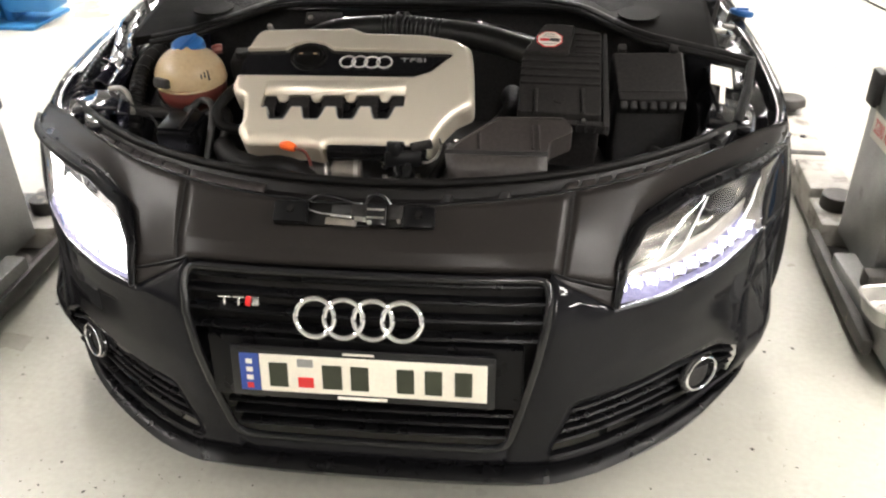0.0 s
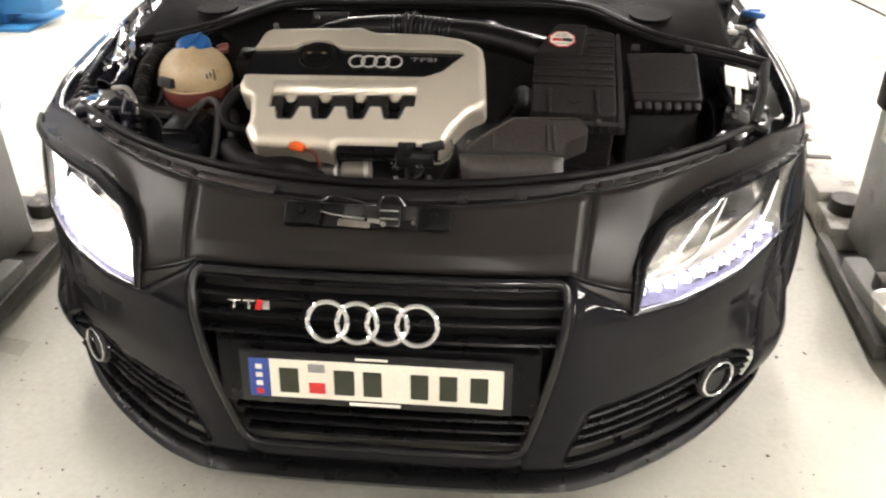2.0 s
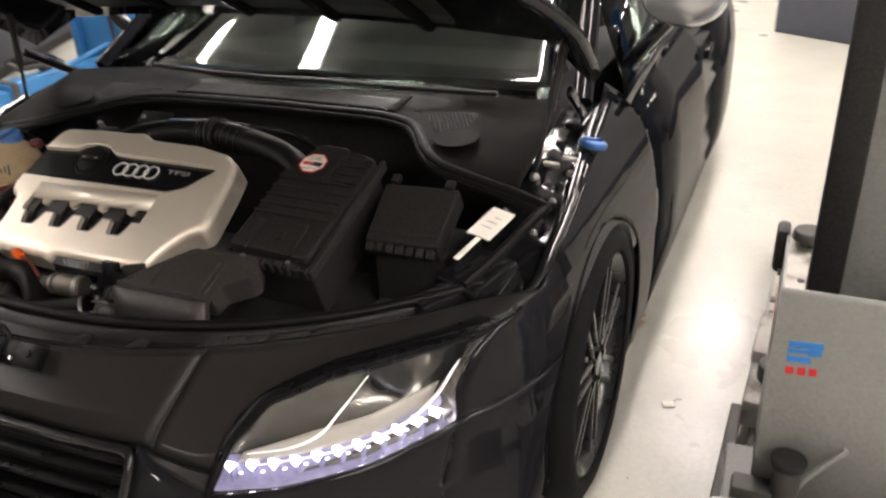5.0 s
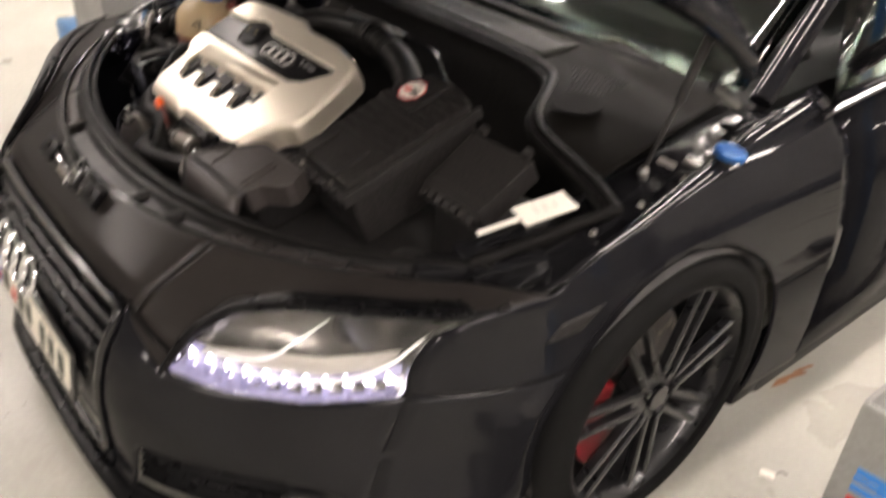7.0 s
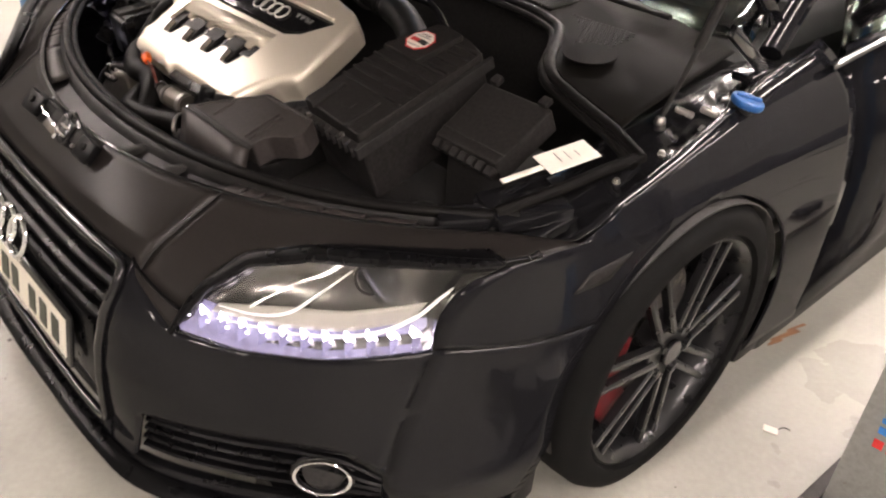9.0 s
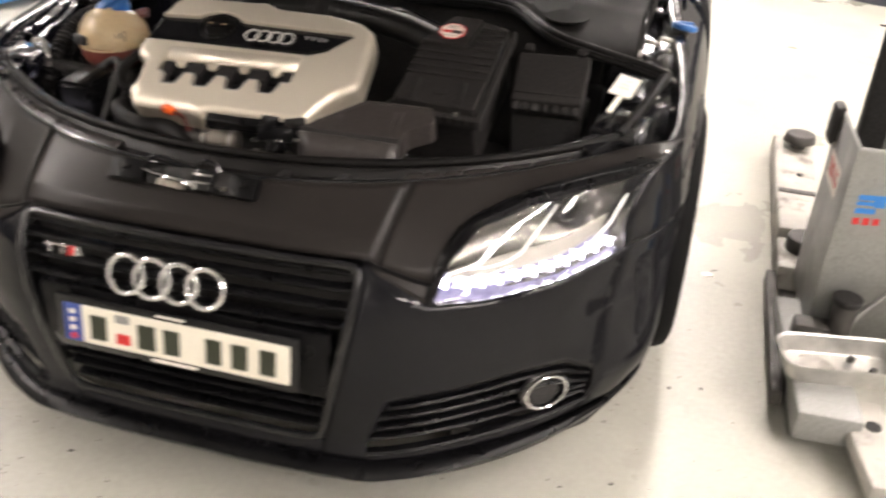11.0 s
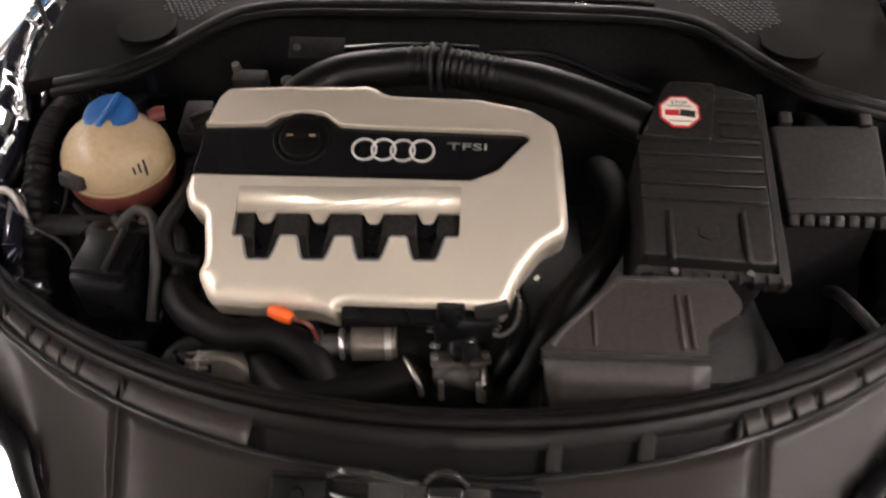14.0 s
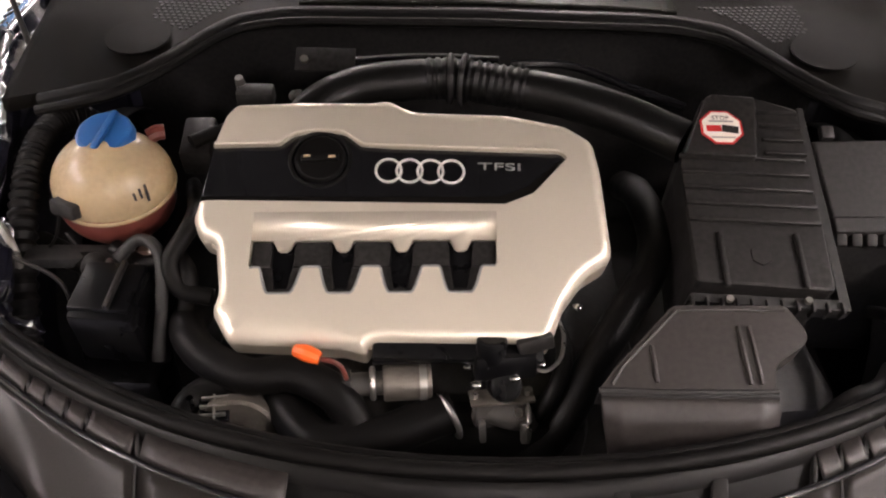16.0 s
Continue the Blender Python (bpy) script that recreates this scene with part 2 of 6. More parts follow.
def tube(bm, pts, r, seg=12, n=8, flat=1.0, closed=False, cap=True, smooth=True):
    """A round bar or hose along the points; r may be a function of 0..1; flat squashes it in height."""
    path = smooth_path(pts, n) if smooth and len(pts) > 2 else [Vector(q) for q in pts]
    rings, up = [], Vector((0, 0, 1))
    for i, p in enumerate(path):
        q0, q1 = (path[i - 1] if i or closed else p), (path[(i + 1) % len(path)] if closed or i + 1 < len(path) else p)
        d = (q1 - q0).normalized()
        side = d.cross(up)
        side = side.normalized() if side.length > 0.05 else d.cross(Vector((0, 1, 0))).normalized()
        vert = side.cross(d).normalized()
        rr = r(i / max(1, len(path) - 1)) if callable(r) else r
        rings.append([bm.verts.new(p + side * math.cos(a) * rr + vert * math.sin(a) * rr * flat)
                      for a in (2 * math.pi * k / seg for k in range(seg))])
    for i in range(len(rings) if closed else len(rings) - 1):
        a, b = rings[i], rings[(i + 1) % len(rings)]
        for k in range(seg):
            bm.faces.new((a[k], a[(k + 1) % seg], b[(k + 1) % seg], b[k]))
    if cap and not closed:
        bm.faces.new(rings[0][::-1])
        bm.faces.new(rings[-1])
    return bm


def grid(bm, rows):
    """A sheet through rows of points, all of one length."""
    v = [[bm.verts.new(p) for p in row] for row in rows]
    for i in range(len(v) - 1):
        for j in range(len(v[0]) - 1):
            bm.faces.new((v[i][j], v[i][j + 1], v[i + 1][j + 1], v[i + 1][j]))
    return v


def prism(bm, outline, z0, z1, bevel=0.0, m=None, seg=2):
    """An outline in x and y raised from z0 to z1, its upper edge rounded."""
    lo = [bm.verts.new((x, y, z0)) for x, y in outline]
    hi = [bm.verts.new((x, y, z1)) for x, y in outline]
    k = len(outline)
    top = bm.faces.new(hi)
    bm.faces.new(lo[::-1])
    for i in range(k):
        bm.faces.new((lo[i], lo[(i + 1) % k], hi[(i + 1) % k], hi[i]))
    new_v = lo + hi
    if bevel:
        before = set(bm.verts) - set(new_v)
        bmesh.ops.bevel(bm, geom=list(top.edges), offset=bevel, segments=seg, affect="EDGES", profile=0.5, clamp_overlap=True)
        new_v = [v for v in bm.verts if v not in before]
    if m is not None:
        bmesh.ops.transform(bm, matrix=m, verts=new_v)
    return bm


def torus(bm, R, r, at=(0, 0, 0), rot=(0, 0, 0), seg=40, ring=10, sx=1.0, sy=1.0):
    m = pose(*at, *rot)
    rings = [[bm.verts.new(m @ Vector(((R + r * math.cos(b)) * math.cos(a) * sx, (R + r * math.cos(b)) * math.sin(a) * sy, r * math.sin(b))))
              for b in (2 * math.pi * k / ring for k in range(ring))] for a in (2 * math.pi * k / seg for k in range(seg))]
    for i in range(seg):
        for k in range(ring):
            bm.faces.new((rings[i][k], rings[(i + 1) % seg][k], rings[(i + 1) % seg][(k + 1) % ring], rings[i][(k + 1) % ring]))
    return bm


def lettering(name, text, size, m, mat, parent, depth=0.0006, label=""):
    cu = bpy.data.curves.new(name, "FONT")
    cu.body, cu.size, cu.extrude, cu.align_x, cu.align_y = text, size, depth, "CENTER", "CENTER"
    tmp = new(name, cu)
    me = bpy.data.meshes.new_from_object(tmp.evaluated_get(bpy.context.evaluated_depsgraph_get()))
    bpy.data.objects.remove(tmp)
    me.materials.clear()
    me.materials.append(mat)
    ob = new(name, me)
    ob.matrix_basis = m
    ob.parent = parent
    return tagged(ob, label)


def lerp(a, b, t):
    return a + (b - a) * t


def interp(x, pts):
    """Piecewise smooth value at x of (x, value) pairs."""
    if x <= pts[0][0]:
        return pts[0][1]
    for (a, u), (b, v) in zip(pts, pts[1:]):
        if x <= b:
            return lerp(u, v, (x - a) / (b - a))
    return pts[-1][1]


# ---- the hall ----
hall = B()
box(hall, (17, 20, 0.2), (1.5, 2, -0.1))
floor = tagged(part("floor", hall, FLOOR), "off-white epoxy workshop floor with oil stains and scuffs", "floor", kind="structure")
for nm, size, at in (("wall_north", (17, 0.2, 4.2), (1.5, 12.1, 2.1)), ("wall_south", (17, 0.2, 4.2), (1.5, -8.1, 2.1)),
                     ("wall_west", (0.2, 20.4, 4.2), (-7.1, 2, 2.1)), ("wall_east", (0.2, 20.4, 4.2), (10.1, 2, 2.1))):
    tagged(part(nm, box(B(), size, at), WALL), "pale grey painted workshop wall", "wall", kind="structure")
tagged(part("ceiling", box(B(), (17.4, 20.4, 0.2), (1.5, 2, 4.3)), CEIL), "plain pale workshop ceiling", "ceiling", kind="structure")
for nm, size, at in (("trim", (17, 0.03, 1.3), (1.5, 11.98, 0.65)), ("trim", (0.03, 19.9, 1.3), (-6.98, 2, 0.65)), ("trim", (0.03, 19.9, 1.3), (9.98, 2, 0.65))):
    tagged(part(nm, box(B(), size, at, bevel=0.005), DADO), "dark painted lower band of the wall", "wall trim", kind="structure")


tagged(part("wall_partition", box(B(), (4.4, 0.15, 2.5), (0, 0, 1.57)), WALL, m=pose(3.02, 5.20, 0, 0, 0, -32)), "pale grey partition wall", "wall", kind="structure")
tagged(part("baseboard", box(B(), (4.4, 0.19, 0.32), (0, 0, 0.16), bevel=0.01), DADO, m=pose(3.02, 5.20, 0, 0, 0, -32)), "dark painted base of the partition", "baseboard", kind="structure")


def tube_light(x, y, rz):
    t = thing("ceiling_light", (x, y, 4.135), "long white fluorescent ceiling light", "ceiling light", "rows of ceiling lights", rz=rz)
    part("housing", box(B(), (0.34, 2.4, 0.07), (0, 0, 0.033), bevel=0.01), LAMP_BODY, t)
    part("diffuser", box(B(), (0.30, 2.34, 0.05), (0, 0, -0.02), bevel=0.015), TUBE_ON, t, "glowing diffuser")
    return t


first = tube_light(-2.05, 3.1, 0)
for x, ys in ((-2.05, (6.2, 9.3)), (0.95, (3.1, 6.2, 9.3)), (3.95, (-3.1, 0.0, 3.1, 6.2)), (-5.05, (-3.1, 0.0, 3.1, 6.2)), (6.95, (-5.6, -2.4, 0.8, 4.0, 7.2)), (0.95, (-6.2,))):
    for y in ys:
        copy_thing(first, pose(x, y, 4.135))


# ---- the car: outer shell ----
# plan of the right flank from the middle of the nose to the rear
PLAN = smooth_path([(0, 0, 0), (0.2, 0.002, 0), (0.36, 0.014, 0), (0.44, 0.04, 0), (0.52, 0.083, 0), (0.62, 0.15, 0), (0.715, 0.23, 0), (0.79, 0.315, 0),
                    (0.85, 0.40, 0), (0.902, 0.49, 0), (0.938, 0.6, 0), (0.960, 0.75, 0), (0.970, 0.92, 0), (0.978, 1.2, 0), (0.988, 1.6, 0)], 12)
ARC = [0.0]
for a, b in zip(PLAN, PLAN[1:]):
    ARC.append(ARC[-1] + (b - a).length)


def plan(s):
    for i in range(len(ARC) - 1):
        if s <= ARC[i + 1] or i == len(ARC) - 2:
            t = (s - ARC[i]) / (ARC[i + 1] - ARC[i])
            d = (PLAN[i + 1] - PLAN[i]).normalized()
            return PLAN[i].lerp(PLAN[i + 1], t), Vector((-d.y, d.x, 0))


def sx(x):
    return next(lerp(ARC[i], ARC[i + 1], (x - PLAN[i].x) / (PLAN[i + 1].x - PLAN[i].x)) for i in range(len(PLAN) - 1) if PLAN[i + 1].x >= x)


def sy(y):
    return next(lerp(ARC[i], ARC[i + 1], (y - PLAN[i].y) / (PLAN[i + 1].y - PLAN[i].y)) for i in range(len(PLAN) - 1) if PLAN[i + 1].y >= y)


NOSE = [(0.08, 0.05), (0.115, 0.012), (0.135, 0.0), (0.165, 0.005), (0.20, 0.012), (0.3, 0.004), (0.40, 0.0), (0.48, 0.008), (0.53, 0.022), (0.575, 0.05), (0.62, 0.09),
        (0.66, 0.13), (0.70, 0.185), (0.74, 0.26)]
FLANK = [(0.08, 0.04), (0.12, 0.02), (0.2, 0.006), (0.3, 0.0), (0.52, 0.0), (0.58, 0.004), (0.64, 0.013), (0.70, 0.026), (0.75, 0.043), (0.79, 0.068), (0.82, 0.098), (0.85, 0.14), (0.88, 0.20)]


def shell(s, z, out=0.0):
    p, n = plan(s)
    w = min(1.0, max(0.0, (s - 0.45) / 0.65))
    w = w * w * (3 - 2 * w)
    k = max(0.0, 1 - abs(s - 0.98) / 0.26) * max(0.0, 1 - abs(z - 0.27) / 0.17)
    q = p + n * (lerp(interp(z, NOSE), interp(z, FLANK), w) - out - 0.042 * k * k * (3 - 2 * k))
    return Vector((q.x, q.y, z))


def resample(pts, n):
    p = [Vector((*q, 0)) for q in pts]
    d = [0.0]
    for a, b in zip(p, p[1:]):
        d.append(d[-1] + max(1e-6, (b - a).length))
    out = []
    for k in range(n + 1):
        t = d[-1] * k / n
        i = next(i for i in range(len(d) - 1) if t <= d[i + 1] + 1e-9)
        q = p[i].lerp(p[i + 1], (t - d[i]) / (d[i + 1] - d[i]))
        out.append((q.x, q.y))
    return out


def ruled(bm, low, high, n, m, side=1, out=0.0):
    """A piece of the shell between two lines given in length along the plan and height."""
    a, b = resample(low, n), resample(high, n)
    rows = [[shell(lerp(p[0], q[0], j / m), lerp(p[1], q[1], j / m), out) for p, q in zip(a, b)] for j in range(m + 1)]
    return grid(bm, [[Vector((side * p.x, p.y, p.z)) for p in row] for row in rows])


WY, WZ, WX, ARCH = 0.938, 0.342, 0.967, 0.354


def arch(deg, r=ARCH):
    """A point of the wheel arch: 180 ahead, 90 on top, 0 behind."""
    return sy(WY + r * math.cos(radians(deg))), WZ + r * math.sin(radians(deg))


car = thing("car", (0, 0, 0), "black two-door coupe with its bonnet raised, standing on the workshop floor", "car")
LAMP_LOW = [(sx(0.502), 0.528), (sx(0.60), 0.522), (sx(0.72), 0.532), (sx(0.829), 0.560)]
LAMP_OUT = [(sx(0.829), 0.560), (sx(0.830), 0.605), (sx(0.838), 0.636), (sx(0.848), 0.663), (sx(0.864), 0.685), (sx(0.888), 0.704), (sy(0.525), 0.717)]
LAMP_IN = [(sx(0.502), 0.528), (sx(0.535), 0.595), (sx(0.60), 0.650), (sx(0.70), 0.684), (sx(0.80), 0.704), (sy(0.525), 0.717)]
WING_TIP = (sy(0.60), 0.7185)
INTAKE_TOP = [(sx(0.428), 0.315), (sx(0.55), 0.322), (sx(0.66), 0.334), (sx(0.74), 0.332), (sx(0.785), 0.298)]
INTAKE_LOW = [(sx(0.385), 0.185), (sx(0.50), 0.190), (sx(0.62), 0.195), (sx(0.72), 0.200), (sx(0.785), 0.215)]

body = B()
RISE = [(sx(0.785), 0.298), (sx(0.829), 0.56)]
for sd in (1, -1):
    ruled(body, [(0, 0.160), (sx(0.293), 0.160)], [(0, 0.2), (sx(0.293), 0.2)], 8, 2, sd)
    ruled(body, [(sx(0.293), 0.160), (sx(0.293), 0.2), (sx(0.318), 0.315)], [(sx(0.385), 0.160), (sx(0.385), 0.185), (sx(0.428), 0.315)], 10, 6, sd)
    ruled(body, [(sx(0.318), 0.315), (sx(0.380), 0.603)], [(sx(0.428), 0.315), (sx(0.502), 0.528)], 14, 6, sd)
    ruled(body, INTAKE_TOP, LAMP_LOW, 24, 14, sd)
    ruled(body, [(sx(0.385), 0.160), (sx(0.785), 0.160)], INTAKE_LOW, 24, 3, sd)
    ruled(body, RISE, [arch(186 - 4 * k) for k in range(12)], 20, 10, sd)
    ruled(body, [(sx(0.785), 0.160), (sx(0.785), 0.298)], [(sy(0.535), 0.160), arch(186)], 6, 10, sd)
bmesh.ops.remove_doubles(body, verts=body.verts, dist=0.0015)
bumper = part("bumper", body, PAINT, car, "gloss black front bumper with dust", angle=50, solid=0.004)
lip = B()
for sd in (1, -1):
    low = [(0, 0.116), (sx(0.33), 0.115), (sx(0.385), 0.102), (sx(0.42), 0.104), (sx(0.6), 0.120), (sx(0.785), 0.130), (sy(0.53), 0.135)]
    a, b = resample(low, 40), resample([(0, 0.160), (sx(0.785), 0.160), (sy(0.53), 0.162)], 40)
    c = resample([(0, 0.140), (sx(0.33), 0.139), (sx(0.385), 0.128), (sx(0.42), 0.131), (sx(0.6), 0.143), (sx(0.785), 0.15), (sy(0.53), 0.155)], 40)
    ends = [1 - 0.9 * max(0, (k - 22) / 18) ** 1.5 for k in range(41)]
    rows = [[shell(*p, 0.026 * e - 0.004) for p, e in zip(a, ends)], [shell(*p, 0.026 * e) for p, e in zip(c, ends)],
            [shell(*p, 0.018 * e) + Vector((0, 0, 0.008)) for p, e in zip(c, ends)], [shell(*p, 0.0) for p in b]]
    grid(lip, [[Vector((sd * p.x, p.y, p.z)) for p in r] for r in rows])
bmesh.ops.remove_doubles(lip, verts=lip.verts, dist=0.0015)
part("front_lip", lip, GRILLE, car, "black plastic splitter lip under the bumper", angle=40, solid=0.006)
for sd in (1, -1):
    fb = B()
    ruled(fb, LAMP_OUT + [WING_TIP], [arch(142 - 4 * k) for k in range(14)], 26, 10, sd)
    ruled(fb, [WING_TIP, (sy(WY), WZ + ARCH)], [(sy(0.61), 0.722), (sy(0.70), 0.757), (sy(WY), 0.80)], 10, 8, sd)
    ruled(fb, [arch(90 - 5 * k) for k in range(24)], [(sy(1.5), 0.706), (sy(1.5), 0.6), (sy(1.5), 0.5), (sy(1.5), 0.33), (sy(1.5), 0.177)], 30, 14, sd)
    ruled(fb, [arch(90), (sy(1.5), 0.706)], [(sy(WY), 0.80), (sy(1.2), 0.838), (sy(1.5), 0.865)], 14, 8, sd)
    bmesh.ops.remove_doubles(fb, verts=fb.verts, dist=0.0015)
    part("fender", fb, PAINT, car, "gloss black front wing reflecting the hall", angle=50, solid=0.004)


# ---- the car: nose details ----
def seal_y(x):
    return 0.235 + 0.36 * x ** 2 + 0.25 * x ** 4


def seam_y(x):
    return 0.163 + 0.47 * x ** 2 + 0.15 * x ** 4


def seam(x):
    return Vector((x, seam_y(x), 0.698 + 0.03 * x * x))


def bend(p, q, t, lift=0.002, pull=-0.001, crease=0.0):
    """From p to q over a slight crown."""
    v = p.lerp(q, t)
    k = 4 * t * (1 - t)
    c = crease * (t / 0.24 if t < 0.24 else (1 - t) / 0.76)
    return v + Vector((0, pull * k - c * 0.6, lift * k + c * 0.8))


def flip(sd, p):
    return Vector((sd * p[0], p[1], p[2]))


def panel_foot(x):
    """Lower edge of the nose panels, dropping beside the grille towards the lamp."""
    p = shell(sx(abs(x)), 0.603 - max(0.0, abs(x) - 0.380) * 0.342)
    return Vector((math.copysign(p.x, x), p.y, p.z))


panel = B()
rows = []
for t in (0, 0.08, 0.16, 0.23, 0.25, 0.32, 0.45, 0.6, 0.75, 0.88, 1.0):
    rows.append([bend(panel_foot(u * 0.412), seam(u * 0.406), t, crease=0.009)
                 for u in (k / 16 for k in range(-16, 17))])
grid(panel, rows)
part("nose_panel", panel, SATIN, car, "satin black nose panel above the grille", solid=0.004)
for sd in (1, -1):
    corner = B()
    low = resample([(sx(0.414), 0.5914), (sx(0.514), 0.5572)], 8) + resample([(sx(0.516), 0.5565)] + LAMP_IN[1:] + [WING_TIP], 20)[1:]
    hi = [seam(lerp(0.409, 0.80, (k / 28) ** 0.95)) for k in range(29)]
    rows = [[bend(shell(*p), q, j / 10, 0.002, -0.001, 0.009 * max(0.0, 1 - i / 9)) for i, (p, q) in enumerate(zip(low, hi))] for j in range(11)]
    net = grid(corner, [[Vector((sd * p.x, p.y, p.z)) for p in r] for r in rows])
    for k in range(60):
        bmesh.ops.smooth_vert(corner, verts=[v for r in net[1:-1] for v in r[1:-1]], factor=0.5, use_axis_x=False, use_axis_y=True, use_axis_z=True)
    part("panel_seam", tube(B(), [flip(sd, bend(panel_foot(0.413), seam(0.4075), t, crease=0.009)) + Vector((0, -0.0006, 0.0006)) for t in (0, 0.12, 0.22, 0.26, 0.4, 0.6, 0.8, 1)], 0.0016, seg=6, n=2), INTERIOR, car)
    plate_rows = [[v.co + Vector((0, -0.004, 0.005)) for v in r[8:-4]] for r in net[:4]]
    part("corner_panel", corner, SATIN, car, "satin black panel beside the headlight", angle=60, solid=0.004)
    part("panel_gap", tube(B(), [Vector((sd * p.x, p.y, p.z)) for p in (shell(lerp(sx(0.380), sx(0.516), k / 6), lerp(0.604, 0.5575, k / 6), 0.001) for k in range(7))], 0.0035, seg=8, n=2), GRILLE, car)
    fillet = B()
    ruled(fillet, [(sx(0.380), 0.603), (sx(0.502), 0.528)], [(sx(0.381), 0.603), (sx(0.516), 0.5565)], 14, 4, sd)
    part("corner_fillet", fillet, SATIN, car, angle=60, solid=0.004)
    # black lid over the lamp
    lid = B()
    grid(lid, plate_rows)
    tube(lid, [Vector((sd * p.x, p.y - 0.004, p.z + 0.002)) for p in (shell(*q, 0.004) for q in resample(LAMP_IN, 16))], lambda t: 0.005 + 0.013 * math.sin(math.pi * min(1, t * 1.05 + 0.02)) ** 0.8, seg=10, n=3, flat=0.8)
    part("lamp_lid", lid, GRILLE, car, "black trim along the headlight")

# gutter with pockets between the nose panel and the rubber seal
gut = B()
NX = [k / 60 * 0.80 for k in range(-60, 61)]
rows = []
for t, dz in ((0.0, 0.0), (0.05, -0.014), (0.10, -0.021), (0.45, -0.017), (0.70, -0.012), (0.82, 0.002), (0.92, 0.006), (1.0, 0.006)):
    rows.append([Vector((x, lerp(seam_y(x), seal_y(x) - 0.002, t), 0.697 + 0.03 * x * x + dz)) for x in NX])
grid(gut, rows)
slam = part("slam_panel", gut, GUTTER, car, "black plastic slam panel with pockets", solid=0.003)
for x in (-0.70, -0.63, -0.575, -0.545, -0.515, -0.485, -0.415, 0.15, 0.265, 0.385, 0.42, 0.455, 0.49, 0.555, 0.62, 0.69):
    y0, y1 = seam_y(x) + 0.005, lerp(seam_y(x), seal_y(x), 0.80)
    w = 0.006 if abs(x) > 0.35 else 0.018
    ang = -math.degrees(math.atan(2 * 0.45 * x))
    part("rib", box(B(), (w, y1 - y0, 0.014), (x, (y0 + y1) / 2, 0.686 + 0.03 * x * x), (0, 0, ang), bevel=0.002), PLASTIC_DK, slam)
for a, b in ((-0.69, -0.64), (-0.62, -0.582), (-0.568, -0.552), (-0.538, -0.522), (-0.508, -0.492), (-0.478, -0.425), (-0.405, -0.235), (0.395, 0.413), (0.428, 0.448), (0.463, 0.483), (0.50, 0.548), (0.563, 0.612), (0.63, 0.682)):
    tile = B()
    a, b = a - 0.0035, b + 0.0035
    grid(tile, [[Vector((x, lerp(seam_y(x), seal_y(x), t), lerp(0.692, 0.697, t) + 0.03 * x * x)) for x in (lerp(a, b, k / 8) for k in range(9))] for t in (0.15, 0.45, 0.76)])
    part("pocket_cover", tile, SCOOP, slam, solid=0.006)
edge = B()
tube(edge, [(x, seam_y(x) + 0.002, 0.6960 + 0.03 * x * x) for x in NX[4:-4:3]], 0.0045, seg=10, n=2)
part("edge_bead", edge, GLOSSBLACK, car, "rolled rear edge of the nose panel")
seal = B()
tube(seal, [(x, seal_y(x) + 0.004, 0.708 + 0.035 * x * x) for x in NX[::3]], 0.010, seg=12, n=2)
tube(seal, [(x, seal_y(x) + 0.020, 0.702 + 0.035 * x * x) for x in NX[::3]], 0.0075, seg=10, n=2)
part("rubber_seal", seal, RUBBER, car, "black rubber bonnet seal")

# bonnet lock, on the slope of the nose panel
LM = pose(0, 0.139, 0.688, 45, 0, 0)


def on_lock(nm, size, x, y, z, mat, parent, bevel=0.002, rz=0):
    return part(nm, box(B(), size, (x, y, z), (0, 0, rz), bevel=bevel), mat, parent)


lock = part("bonnet_lock", box(B(), (0.315, 0.050, 0.008), (-0.030, 0.000, -0.003), bevel=0.003), RUBBER, car, "black bonnet lock with steel catches", m=LM)
for x, y, w in ((-0.152, -0.001, 0.068), (0.104, -0.004, 0.062)):
    on_lock("stop_block", (w, 0.044, 0.016), x, y, 0.004, GRILLE, lock, 0.004)
    part("stop_buffer", cyl(B(), 0.008, 0.006, (x, y + 0.004, 0.014), (0, 0, 0), 14, 0.007, bevel=0.001), RUBBER, lock)
on_lock("catch_frame", (0.105, 0.006, 0.012), -0.060, 0.021, 0.002, GLOSSBLACK, lock)
on_lock("catch_window", (0.040, 0.022, 0.004), -0.050, 0.010, 0.002, INTERIOR, lock, 0.001)
on_lock("bracket", (0.030, 0.026, 0.010), -0.015, 0.006, 0.003, PLASTIC, lock)
on_lock("bracket", (0.030, 0.030, 0.012), 0.058, 0.004, 0.003, PLASTIC, lock)
part("catch_rod", tube(B(), [(-0.114, 0.004, 0.008), (-0.092, -0.002, 0.008), (-0.072, -0.003, 0.007)], 0.0030, seg=8), CHROME, lock)
on_lock("catch_plate", (0.044, 0.006, 0.004), -0.050, -0.007, 0.007, CHROME, lock, 0.001, -4)
on_lock("catch_plate", (0.026, 0.010, 0.004), -0.010, -0.012, 0.007, CHROME, lock, 0.001, -6)
on_lock("catch_tray", (0.062, 0.014, 0.004), -0.050, -0.018, 0.003, ALU, lock, 0.001, -4)
on_lock("catch_body", (0.042, 0.046, 0.022), 0.022, -0.003, 0.006, GLOSSBLACK, lock, 0.005)
for y in (0.006, -0.010):
    on_lock("catch_bar", (0.034, 0.0035, 0.004), 0.020, y, 0.018, STEEL, lock, 0.001)
part("catch_screw", cyl(B(), 0.0055, 0.006, (0.010, -0.021, 0.017), (0, 0, 0), 12), CHROME, lock)
part("catch_screw", cyl(B(), 0.0040, 0.006, (0.066, -0.014, 0.010), (0, 0, 0), 12), STEEL, lock)
